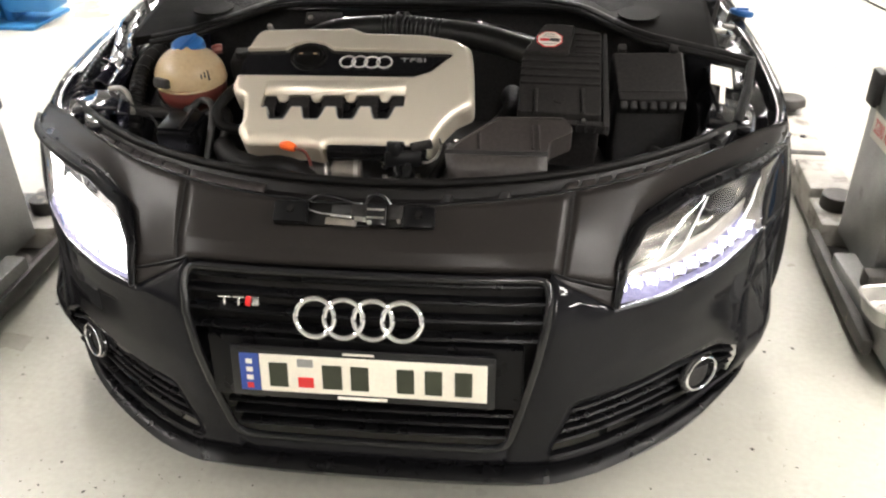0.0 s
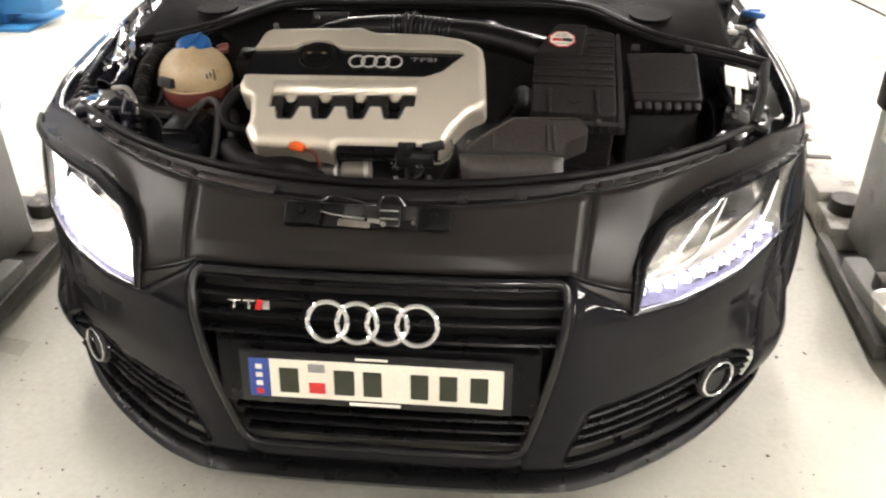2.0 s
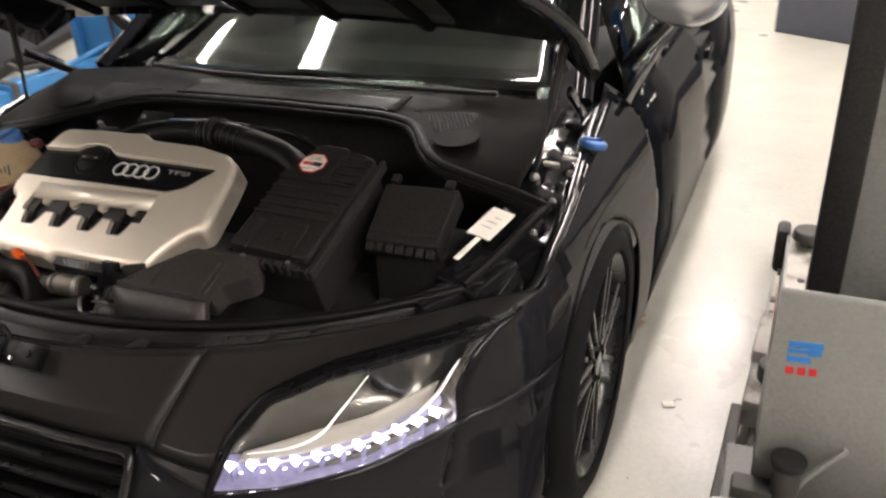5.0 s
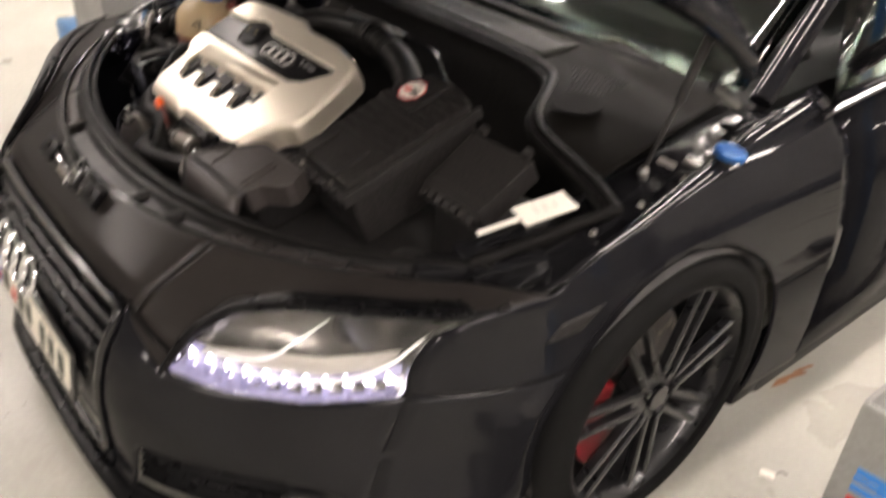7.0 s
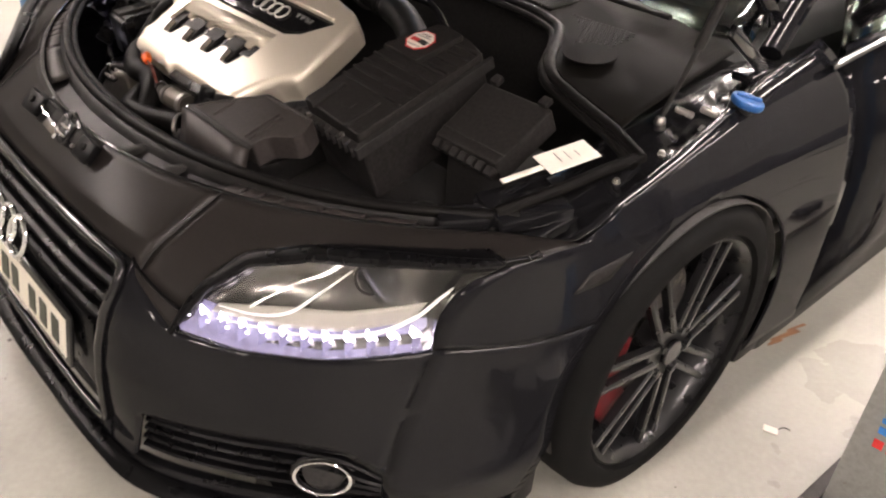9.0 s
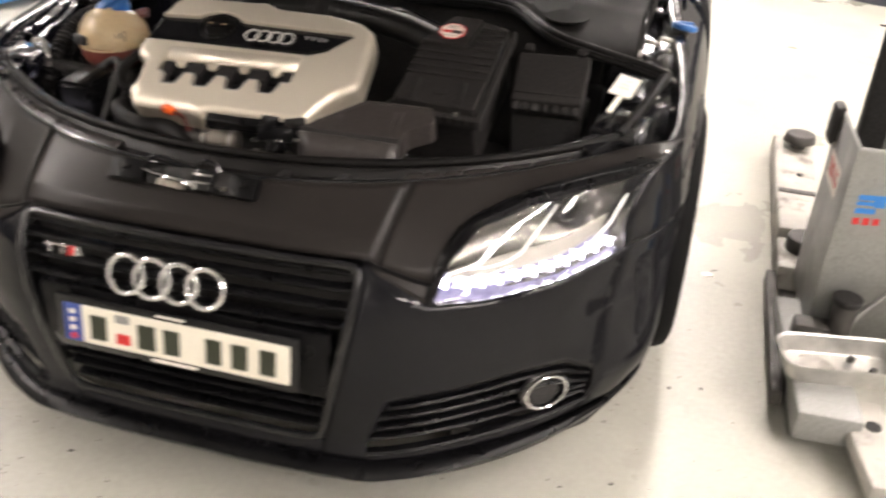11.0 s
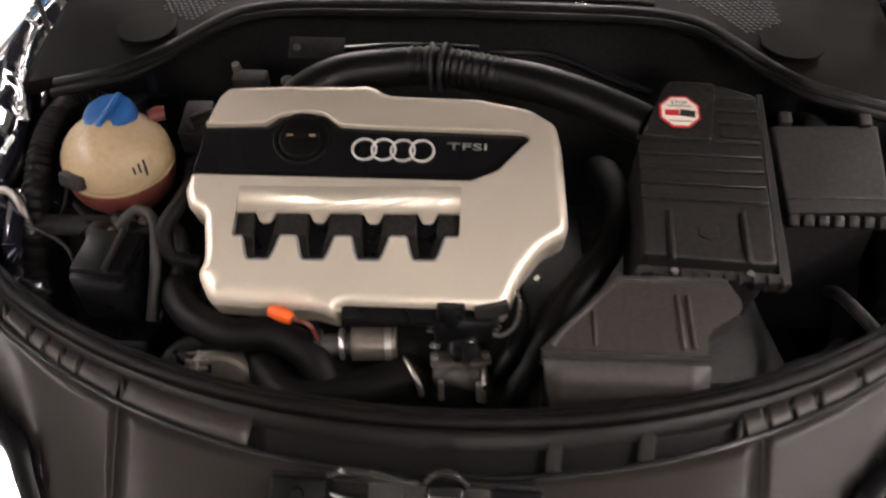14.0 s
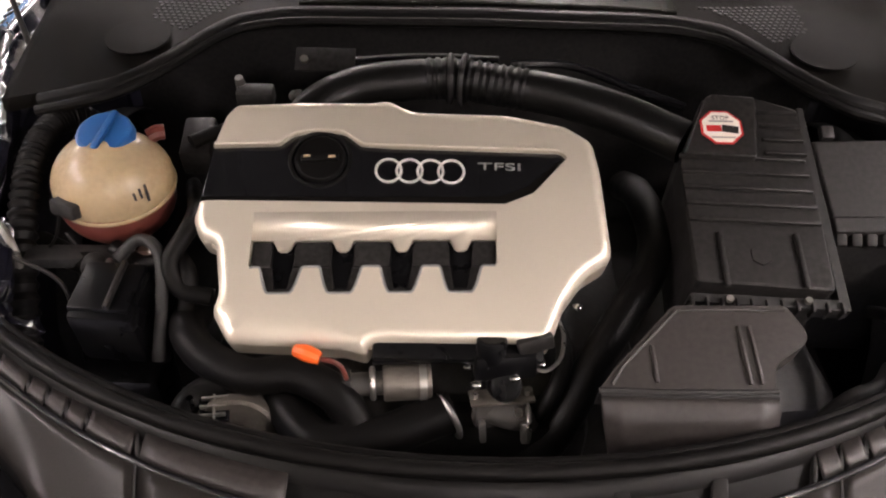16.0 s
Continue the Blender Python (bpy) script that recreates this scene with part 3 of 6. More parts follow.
part("wire_loop", tube(B(), [(-0.118, 0.022, 0.002), (-0.102, 0.030, 0.010), (-0.085, 0.032, 0.014), (-0.060, 0.029, 0.012), (-0.028, 0.022, 0.006)], 0.0042, seg=8), GLOSSBLACK, lock)
part("wire_loop", tube(B(), [(-0.002, 0.020, 0.006), (0.006, 0.032, 0.014), (0.022, 0.037, 0.017), (0.036, 0.032, 0.014), (0.046, 0.020, 0.006)], 0.0042, seg=8), GLOSSBLACK, lock)

# grille
gr = B()
corners = [(-0.293, 0.205), (0.293, 0.205), (0.378, 0.594), (-0.378, 0.594)]
loop = []
for k in range(4):
    (x0, z0), (x1, z1) = corners[k], corners[(k + 1) % 4]
    (x2, z2), r, q = corners[(k + 2) % 4], 0.035, Vector((x1 - x0, z1 - z0)).length
    bow = []
    for t in (0, 0.25, 0.5, 0.75, 1):
        a, b = Vector((x1, z1)).lerp(Vector((x0, z0)), r / q * (1 - t) ** 2), Vector((x2 - x1, z2 - z1)).normalized() * r * t * t
        bow.append((a.x + b.x, a.y + b.y))
    for x, z in [(lerp(x0, x1, t), lerp(z0, z1, t)) for t in (0.2, 0.4, 0.6, 0.8)] + bow:
        p = shell(sx(abs(x)), z, 0.004)
        loop.append(Vector((math.copysign(p.x, x), p.y, p.z)))
tube(gr, loop, 0.009, seg=12, closed=True, smooth=False)
grille = part("grille_frame", gr, GLOSSBLACK, car, "gloss black frame round the grille")
# A dark panel added in place of the shaded hollow.
part("grille_back", box(B(), (0.70, 0.02, 0.36), (0, 0.095, 0.39), bevel=0.004), PLASTIC_DK, car, "dark panel in place of the shaded space behind the grille")


def half(z):
    return lerp(0.293, 0.380, (z - 0.2) / 0.385) - 0.012


for z in (0.226, 0.258, 0.290, 0.320, 0.482, 0.518, 0.550, 0.578):
    w = half(z)
    dy = 0.022 if z < 0.4 else 0.02
    pts = [(x * w, plan(sx(abs(x * w)))[0].y + interp(z, NOSE) + dy, z) for x in (-1, -0.8, -0.4, 0, 0.4, 0.8, 1)]
    part("slat", tube(B(), pts, 0.015, seg=10, n=3, flat=0.5), GRILLE, grille)
part("plate_carrier", box(B(), (0.64, 0.03, 0.145), (0, 0.022, 0.395), (-6, 0, 0), bevel=0.008), GRILLE, grille)
PM = pose(0.0, -0.010, 0.403, 81, 0, 0)
plate = part("number_plate", box(B(), (0.556, 0.128, 0.010), bevel=0.004), GLOSSBLACK, car, "cream number plate with a blue band in a black frame", m=PM @ Matrix.Diagonal((0.96, 0.92, 1, 1)))


def on_plate(name, w, h, x, y, z, mat, label="", bevel=0.001):
    return part(name, box(B(), (w, h, 0.002), (x, y, z), bevel=bevel, seg=1), mat, plate, label)


on_plate("plate_face", 0.476, 0.092, 0.022, -0.001, 0.0055, PLATE_W)
on_plate("plate_band", 0.042, 0.092, -0.238, -0.001, 0.0055, PLATE_B)
for x, w in ((-0.176, 0.040), (-0.062, 0.042), (-0.004, 0.038), (0.092, 0.036), (0.150, 0.036), (0.212, 0.036)):
    on_plate("plate_bar", w, 0.060, x, -0.004, 0.0075, PLATE_G)
for y in (0.026, 0.006, -0.014):
    on_plate("plate_bar", 0.014, 0.012, -0.238, y, 0.0075, WHITE_L)
on_plate("plate_bar", 0.014, 0.014, -0.238, -0.034, 0.0075, RED_L)
on_plate("plate_crest", 0.034, 0.020, -0.118, 0.028, 0.0075, LIFTGREY)
on_plate("plate_crest", 0.034, 0.026, -0.118, -0.020, 0.0075, RED_L)
on_plate("plate_bar", 0.066, 0.006, -0.005, 0.054, 0.006, WHITE_L)
on_plate("plate_bar", 0.105, 0.008, 0.000, -0.055, 0.006, WHITE_L)
RM = pose(0.003, -0.002, 0.540, 68, 0, 0)
badge = part("badge", torus(B(), 0.0375, 0.0055, (-0.0845, 0, 0.012)), CHROME, car, "four interlinked chrome rings on the grille", m=RM)
for k in (1, 2, 3):
    part("ring", torus(B(), 0.0375, 0.0055, (-0.0845 + 0.0563 * k, 0, 0.012 + 0.0015 * (k % 2))), CHROME, badge)
SM = pose(-0.246, 0.022, 0.553, 68, 0, 0)
small = part("model_badge", box(B(), (0.030, 0.005, 0.004), (-0.024, 0.009, 0.012), bevel=0.001), CHROME, car, "small chrome and red badge", m=SM @ Matrix.Diagonal((0.84, 0.82, 1, 1)))
part("bar", box(B(), (0.006, 0.020, 0.004), (-0.024, -0.001, 0.012), bevel=0.001), CHROME, small)
part("bar", box(B(), (0.028, 0.005, 0.004), (0.010, 0.009, 0.012), bevel=0.001), CHROME, small)
part("bar", box(B(), (0.006, 0.020, 0.004), (0.010, -0.001, 0.012), bevel=0.001), CHROME, small)
part("bar", box(B(), (0.014, 0.024, 0.004), (0.033, 0.0, 0.012), (0, 0, -12), bevel=0.001), RED, small)
part("bar", box(B(), (0.016, 0.022, 0.004), (0.050, 0.0, 0.012), bevel=0.001), CHROME, small)


def normal_at(s, z):
    a, b = shell(s + 0.01, z) - shell(s - 0.01, z), shell(s, z + 0.01) - shell(s, z - 0.01)
    return a.cross(b).normalized()


for sd in (1, -1):
    # headlight
    outer = LAMP_LOW + LAMP_OUT[1:]
    a, b = resample(outer, 30), resample(LAMP_IN, 30)
    lamp = B()
    rows = []
    for j in range(13):
        t = j / 12
        rows.append([flip(sd, shell(lerp(p[0], q[0], t), lerp(p[1], q[1], t), -0.070 * math.sin(math.pi * t) ** 0.6 * min(1, 3 * math.sin(math.pi * (i + 0.3) / 30.6)) - 0.004))
                     for i, (p, q) in enumerate(zip(a, b))])
    grid(lamp, rows)
    lamp = part("headlight", lamp, REFLECT, car, "clear headlight with a lit row of white daytime lights", angle=70)
    lens = B()
    ruled(lens, outer, LAMP_IN, 30, 10, sd, 0.001)
    lens = part("lens", lens, GLASS, lamp, "clear dusty lens", angle=80, solid=0.0025)
    lens.visible_shadow = False
    strip = B()
    n = 24
    lo = resample(LAMP_LOW, n)
    grid(strip, [[flip(sd, shell(s, z + dz, o)) for s, z in lo] for dz, o in ((0.003, -0.004), (0.005, -0.010), (0.006, -0.024), (0.012, -0.034), (0.034, -0.040))])
    part("light_guide", strip, LEDBAR, lamp, "pale violet light guide", angle=60)
    for k in range(12):
        s, z = resample(LAMP_LOW, 24)[2 * k + 1]
        p = flip(sd, shell(s, z + 0.024, -0.010))
        nn = normal_at(s, z + 0.018)
        az = math.degrees(math.atan2(sd * nn.x, -nn.y))
        part("led", box(B(), (0.007, 0.004, 0.005), p, (-20, 0, az), bevel=0.0015), LED, lamp)
        face = flip(sd, shell(s, z + 0.013, -0.004)) + Vector((0, 0.034, 0))
        part("led_face", box(B(), (0.025, 0.003, 0.034), face, (-10, 0, 0), bevel=0.001), LED_FRONT, lamp)
        # Blades added to hide the LED faces' glow from the side.
        part("louver", box(B(), (0.0015, 0.018, 0.030), face + Vector((sd * 0.0135, -0.008, 0.001)), (0, 0, 0)), ADDED_LOUVER, lamp)
    for pts, r in (([(0.56, 0.572), (0.62, 0.573), (0.665, 0.586), (0.70, 0.618), (0.745, 0.664)], 0.0025),
                   ([(0.56, 0.553), (0.68, 0.557), (0.765, 0.573), (0.812, 0.606), (0.840, 0.648), (0.872, 0.690)], 0.0032)):
        br = B()
        tube(br, [flip(sd, shell(sx(x), z, -0.016)) for x, z in pts], lambda t: r * (0.40 + 0.75 * math.sin(math.pi * t)), seg=8, n=6)
        part("brow", br, LAMP_BODY, lamp, "white reflector brow")
    p = shell(sx(0.772), 0.642, -0.050)
    nn = normal_at(sx(0.772), 0.642)
    az = math.degrees(math.atan2(nn.x, -nn.y)) * sd
    part("projector_bowl", ball(B(), 0.052, flip(sd, p), (1.0, 0.35, 0.80), 28, 14), GLOSSBLACK, lamp, "dark projector bowl")
    part("projector_ring", torus(B(), 0.025, 0.0025, flip(sd, p + Vector((0, -0.014, 0.004))), (72, 0, az * 0.7), 28, 8), PLASTIC, lamp)
    sf = B()
    ruled(sf, [(sx(0.545), 0.553), (sx(0.64), 0.553), (sx(0.74), 0.564), (sx(0.81), 0.592)], [(sx(0.555), 0.567), (sx(0.66), 0.586), (sx(0.74), 0.596), (sx(0.825), 0.624)], 14, 4, sd, -0.030)
    # Left lamp only: an added glowing sheet imitates its white glare.
    if sd < 0:
        lit = B()
        u, v = resample(outer, 24), resample(LAMP_IN, 24)
        grid(lit, [[flip(sd, shell(lerp(p[0], q[0], t), lerp(p[1], q[1], t), -0.014)) for p, q in list(zip(u, v))[1:-3]] for t in (0.02, 0.2, 0.4, 0.58, 0.72)])
        part("lit_diffuser", lit, LAMP_GLARE, lamp, "glowing sheet added for the white glare of the left lamp", angle=60, solid=0.002)
    part("lamp_shelf", sf, SHELF, lamp, "pale grey inner shelf", angle=60, solid=0.003)
    # side intake
    back = B()
    ruled(back, INTAKE_LOW, INTAKE_TOP, 20, 6, sd, -0.055)
    vent = part("side_intake", back, PLASTIC_DK, car, "black side intake with slats")
    for t in (-0.04, 0.14, 0.36, 0.58, 0.80):
        u, v = resample(INTAKE_LOW, 14), resample(INTAKE_TOP, 14)
        pts = [flip(sd, shell(lerp(p[0], q[0], t), lerp(p[1], q[1], t), -0.020 if t > 0 else -0.004)) for p, q in zip(u, v)]
        part("slat", tube(B(), pts, 0.012, seg=8, n=2, flat=0.5), GRILLE, vent)
    s0 = sx(0.714)
    p = shell(s0, 0.264, 0.002)
    nn = plan(s0)[1]
    az = math.degrees(math.atan2(-nn.x, nn.y)) * sd
    fog = part("fog_lamp", torus(B(), 0.041, 0.0029, flip(sd, p + Vector((0, 0, 0.001))), (78, 0, az), 36, 10, 1.24, 0.84), CHROME, car, "round fog lamp with a chrome ring")
    part("fog_glass", cyl(B(), 0.040, 0.03, flip(sd, p + nn * 0.026), (78, 0, az), 28, bevel=0.004), PLASTIC_DK, fog)
    part("fog_surround", torus(B(), 0.046, 0.006, flip(sd, p + nn * 0.012), (78, 0, az), 36, 8, 1.18, 0.84), GLOSSBLACK, fog)
    # indicator in the wing
    q = shell(sy(0.66), 0.655, 0.0)
    mk = B()
    ruled(mk, [(sy(0.585), 0.635), (sy(0.66), 0.640)], [(sy(0.62), 0.665), (sy(0.715), 0.675)], 8, 3, sd, 0.002)
    part("side_marker", mk, PLASTIC, car, "smoked side marker in the wing", solid=0.003)


for sd in (1, -1):
    # Enlarged downwards so its black fills in for the contact shadow by the tyre.
    spat = B()
    prism(spat, [(sd * 0.52, 0.20), (sd * 0.70, 0.30), (sd * 0.80, 0.40), (sd * 0.85, 0.50), (sd * 0.88, 0.60), (sd * 0.87, 0.65), (sd * 0.62, 0.65), (sd * 0.45, 0.40)][::sd], 0.055, 0.16, 0.006)
    part("wheel_deflector", spat, PLASTIC_DK, car, "black deflector ahead of the wheel, enlarged in place of contact shadow")
part("undertray", box(B(), (1.30, 1.10, 0.02), (0, 0.75, 0.135), bevel=0.005), PLASTIC_DK, car, "black undertray")

# ---- the car: engine bay tub ----
part("bay_floor", box(B(), (1.36, 0.82, 0.02), (0, 0.75, 0.33)), PLASTIC_DK, car, "dark undertray")
part("bulkhead", box(B(), (1.36, 0.02, 0.48), (0, 1.17, 0.57)), PLASTIC_DK, car, "dark bulkhead")
part("radiator", box(B(), (0.94, 0.03, 0.30), (0, 0.275, 0.48)), PLASTIC_DK, car, "dark radiator")
for sd in (1, -1):
    # inner wing: a rolled, shiny shoulder from the lamp to the hinge
    rows = []
    for k in range(25):
        y = lerp(0.50, 1.36, k / 24)
        top = interp(y, [(0.5, 0.70), (0.61, 0.722), (0.70, 0.757), (0.938, 0.80), (1.2, 0.838), (1.5, 0.865)]) - 0.002
        xo = shell(sy(max(0.62, y)), top).x - 0.004
        wav = 0.006 * math.sin(k * 1.3)
        prof = [(xo, top + 0.004), (xo - 0.020, top - 0.004), (xo - 0.034, top - 0.026), (xo - 0.060, top - 0.030 + wav), (xo - 0.085, top - 0.022),
                (0.745, top - 0.030 + wav * 0.5), (0.715, top - 0.045), (0.700, top - 0.10), (0.695, 0.50), (0.66, 0.35)]
        if y < 0.62:
            f = (0.62 - y) / 0.12
            prof = [(x - 0.09 * f * (1 if x > 0.7 else 0.2), z - 0.01 * f) for x, z in prof]
        rows.append([Vector((sd * x, y, z)) for x, z in prof])
    iw = B()
    grid(iw, rows)
    # One paint on both sides; the right takes a duller black to mute reflections.
    wing = part("inner_wing", iw, PAINT_IN if sd < 0 else GLOSSBLACK, car, "glossy black inner wing with pressed steps", angle=28, solid=0.003)
    for y in (0.66, 0.78, 0.90, 1.02, 1.14):
        xo = shell(sy(y), 0.79).x
        part("bolt", cyl(B(), 0.008, 0.008, (sd * (xo - 0.058), y, interp(y, [(0.61, 0.70), (0.70, 0.733), (0.938, 0.776), (1.2, 0.814), (1.5, 0.84)])), (0, 0, 0), 12, 0.005), STEEL, wing)
    part("step_panel", box(B(), (0.10, 0.15, 0.03), (sd * 0.775, 0.61, 0.725), (0, sd * 8, sd * -14), bevel=0.010), PAINT_IN if sd < 0 else GLOSSBLACK, wing)
    part("step_panel", box(B(), (0.06, 0.12, 0.05), (sd * 0.735, 0.52, 0.705), (0, 0, sd * -30), bevel=0.012), PAINT_IN if sd < 0 else GLOSSBLACK, wing)
    if sd < 0:
        for k in range(26):
            y = lerp(0.64, 1.16, k / 25)
            xo = shell(sy(y), 0.79).x
            part("edge_clip", box(B(), (0.030, 0.010, 0.012), (-(xo - 0.030), y, interp(y, [(0.61, 0.716), (0.70, 0.746), (0.938, 0.790), (1.2, 0.828)])), (0, -28, 14), bevel=0.003), PAINT_IN, wing)
        fold = B()
        wob = lambda a, b: 0.0035 * noise.noise(Vector((a * 7, b * 60, 0.3))) + 0.0015 * noise.noise(Vector((a * 31, b * 160, 4)))
        grid(fold, [[Vector((lerp(-0.735, -0.805, u) + 0.012 * math.sin(6 * u) + dx, lerp(0.64, 1.06, u), 0.752 + 0.068 * u + dz + wob(u, dx))) for u in (k / 48 for k in range(49))]
                    for dx, dz in ((0.004, -0.05), (0.0, 0.0), (-0.008, 0.006), (-0.018, 0.008), (-0.028, 0.003), (-0.038, 0.012), (-0.052, 0.015), (-0.060, 0.010), (-0.064, -0.022), (-0.078, -0.028))])
        part("wing_fold", fold, PAINT_IN, wing, "folded glossy black flange", angle=30, solid=0.003)
        part("lamp_bracket", box(B(), (0.085, 0.10, 0.030), (-0.722, 0.580, 0.732), (6, 10, 24), bevel=0.010), PAINT_IN, wing)
        part("lamp_bracket", box(B(), (0.030, 0.12, 0.050), (-0.684, 0.560, 0.722), (6, 14, 20), bevel=0.008), PAINT_IN, wing)
        part("bracket_tube", tube(B(), [(-0.665, 0.56, 0.69), (-0.672, 0.575, 0.745), (-0.70, 0.60, 0.762), (-0.74, 0.615, 0.755)], 0.006, seg=8), STEEL, wing)
    if sd > 0:
        part("side_seal", tube(B(), [(sd * 0.775, 0.54, 0.735), (sd * 0.815, 0.66, 0.762), (sd * 0.84, 0.76, 0.782), (sd * 0.855, 0.82, 0.79)], 0.011, seg=10), RUBBER, wing)
    part("wing_rail", tube(B(), [(sd * 0.72, 0.50, 0.70), (sd * 0.745, 0.60, 0.742), (sd * 0.75, 0.72, 0.752), (sd * 0.752, 0.84, 0.76)], 0.008, seg=8), GLOSSBLACK, wing)
    part("hinge_arm", box(B(), (0.016, 0.24, 0.026), (sd * 0.825, 1.17, 0.90), (-32, 0, sd * 3), bevel=0.006), GLOSSBLACK, wing)
    part("hinge_plate", box(B(), (0.05, 0.12, 0.02), (sd * 0.81, 1.26, 0.835), (0, 0, 0), bevel=0.005), GLOSSBLACK, wing)
    part("gas_strut", tube(B(), [(sd * 0.775, 0.985, 0.785), (sd * 0.80, 1.02, 0.93)], 0.005, seg=10, smooth=False), PLASTIC_DK, wing)
    part("strut_tube", tube(B(), [(sd * 0.80, 1.02, 0.93), (sd * 0.825, 1.05, 1.09)], 0.010, seg=12, smooth=False), PLASTIC_DK, wing)
    part("ball_joint", ball(B(), 0.012, (sd * 0.775, 0.985, 0.783)), STEEL, wing)
fill = part("washer_filler", cyl(B(), 0.024, 0.035, (0.868, 1.108, 0.812), (-8, 10, 0), 24), PLASTIC_DK, car, "washer bottle neck with a blue cap")
part("cap", cyl(B(), 0.033, 0.016, (0.880, 1.106, 0.832), (-8, 10, 0), 24, bevel=0.006), BLUECAP, fill, "bright blue cap")
part("cap_grip", box(B(), (0.05, 0.008, 0.008), (0.881, 1.106, 0.842), (-8, 10, 40), bevel=0.003), BLUECAP, fill)
for x, y in ((0.838, 1.052), (0.808, 1.01)):
    part("clip", box(B(), (0.038, 0.014, 0.012), (x, y, 0.808), (0, 12, 24), bevel=0.004), STEEL, fill)
card = part("info_card", box(B(), (0.052, 0.115, 0.003), (0.766, 0.722, 0.782), (4, 10, -8), bevel=0.0008, seg=1), WHITE_L, car, "white paper tag tied in the engine bay")
part("tie", box(B(), (0.012, 0.085, 0.003), (0.752, 0.622, 0.772), (6, 8, -10), bevel=0.0008, seg=1), WHITE_L, card)
for k in range(3):
    part("print_line", box(B(), (0.026 - 0.004 * (k % 3), 0.0016, 0.0006), (0.762 + 0.006 * k, 0.70 + 0.019 * k, 0.7849 + 0.0013 * k), (4, 10, -8)), LIFTGREY, card)


# scuttle, windscreen and cowl
def cowl_y(x):
    return interp(abs(x), [(0, 1.102), (0.30, 1.100), (0.38, 1.092), (0.43, 1.074), (0.465, 1.040), (0.50, 0.985), (0.53, 0.935), (0.56, 0.898), (0.60, 0.874), (0.66, 0.862), (0.78, 0.845), (0.86, 0.815)])


def cowl_z(x):
    return interp(abs(x), [(0, 0.860), (0.34, 0.857), (0.45, 0.850), (0.55, 0.840), (0.655, 0.822), (0.78, 0.800), (0.86, 0.788)])


sc = B()
XS = [k / 60 * 0.78 for k in range(-60, 61)]
rows = [[Vector((x, cowl_y(x) + 0.002, cowl_z(x) - 0.012)) for x in XS]]
for t in (0.03, 0.12, 0.3, 0.6, 1.0):
    rows.append([Vector((x, lerp(cowl_y(x), 1.36 - 0.16 * (x / 0.78) ** 2, t), lerp(cowl_z(x), 0.882, t ** 0.6) - 0.008 * math.sin(math.pi * t))) for x in XS])
grid(sc, rows)
scuttle = part("scuttle_panel", sc, MESHGREY, car, "dark grey plastic scuttle panel, wet in places", solid=0.004)
lipb = B()
tube(lipb, [(x * 1.10, cowl_y(x * 1.10) - 0.006, cowl_z(x * 1.10) + 0.002) for x in XS[::2] if x > -0.66], 0.013, seg=12, n=2, flat=0.8)
tube(lipb, [(x * 1.10, cowl_y(x * 1.10) - 0.026, cowl_z(x * 1.10) - 0.006) for x in XS[::2] if x > -0.66], 0.009, seg=10, n=2)
part("scuttle_seal", lipb, RUBBER, car, "thick black rubber seal along the scuttle")
for sd in (1, -1):
    part("drain_cap", cyl(B(), 0.055, 0.003, (sd * 0.586, 0.985, 0.8585), (4, 0, 0), 32, bevel=0.001), MESHGREY, scuttle)
    mesh = B()
    for i in range(21):
        for j in range(12):
            x, y = sd * (0.38 + 0.0112 * i + 0.0056 * (j % 2)), 1.03 + 0.0105 * j
            if (x - sd * 0.586) ** 2 + (y - 0.985) ** 2 > 0.070 ** 2 and y > cowl_y(x) + 0.06 and abs(x) < 0.585:
                t = (y - cowl_y(x)) / (1.36 - 0.16 * (x / 0.78) ** 2 - cowl_y(x))
                cyl(mesh, 0.0040, 0.0016, (x, y, lerp(cowl_z(x), 0.882, t ** 0.6) - 0.008 * math.sin(math.pi * t) + 0.0008), seg=6)
    part("vent_mesh", mesh, INTERIOR, scuttle, "perforated air inlet")
# Sheet over the wet middle whose paler colour imitates reflected light.
film = B()
grid(film, [[Vector((x, lerp(cowl_y(x), 1.36 - 0.16 * (x / 0.78) ** 2, t), lerp(cowl_z(x), 0.882, t ** 0.6) - 0.008 * math.sin(math.pi * t) + 0.0035)) for x in (lerp(-0.33, 0.36, k / 24) for k in range(25))] for t in (0.10, 0.16, 0.3, 0.45, 0.6)])
part("wet_strip", film, WET_SHEEN, scuttle, "wet middle of the scuttle, its reflected sheen put into a paler colour", solid=0.003)
drops = B()
rnd = random.Random(4)
for k in range(110):
    x, y = rnd.uniform(-0.22, 0.34), 1.105 + abs(rnd.gauss(0, 0.04))
    t = max(0.02, (y - cowl_y(x)) / (1.36 - 0.16 * (x / 0.78) ** 2 - cowl_y(x)))
    ball(drops, rnd.uniform(0.0015, 0.0042), (x, y, lerp(cowl_z(x), 0.882, t ** 0.6) - 0.008 * math.sin(math.pi * t) + 0.004), (1, 1, 0.7), 8, 5)
tagged(part("beaded_water", drops, WATER, scuttle, "beads of water"), kind="stuff")
rows = []
for j in range(13):
    t = j / 12
    z = lerp(0.875, 1.30, t)
    y0 = lerp(1.33, 2.14, t)
    w = lerp(0.72, 0.55, t)
    rows.append([Vector((u * w, y0 + (0.16 + 0.06 * t) * u * u - 0.10, z - 0.03 * u * u)) for u in (k / 12 for k in range(-12, 13))])
ws = B()
grid(ws, rows)
screen = part("windscreen", ws, WINDOW, car, "tinted windscreen mirroring the ceiling lights", angle=80, solid=0.005)
screen.visible_shadow = False
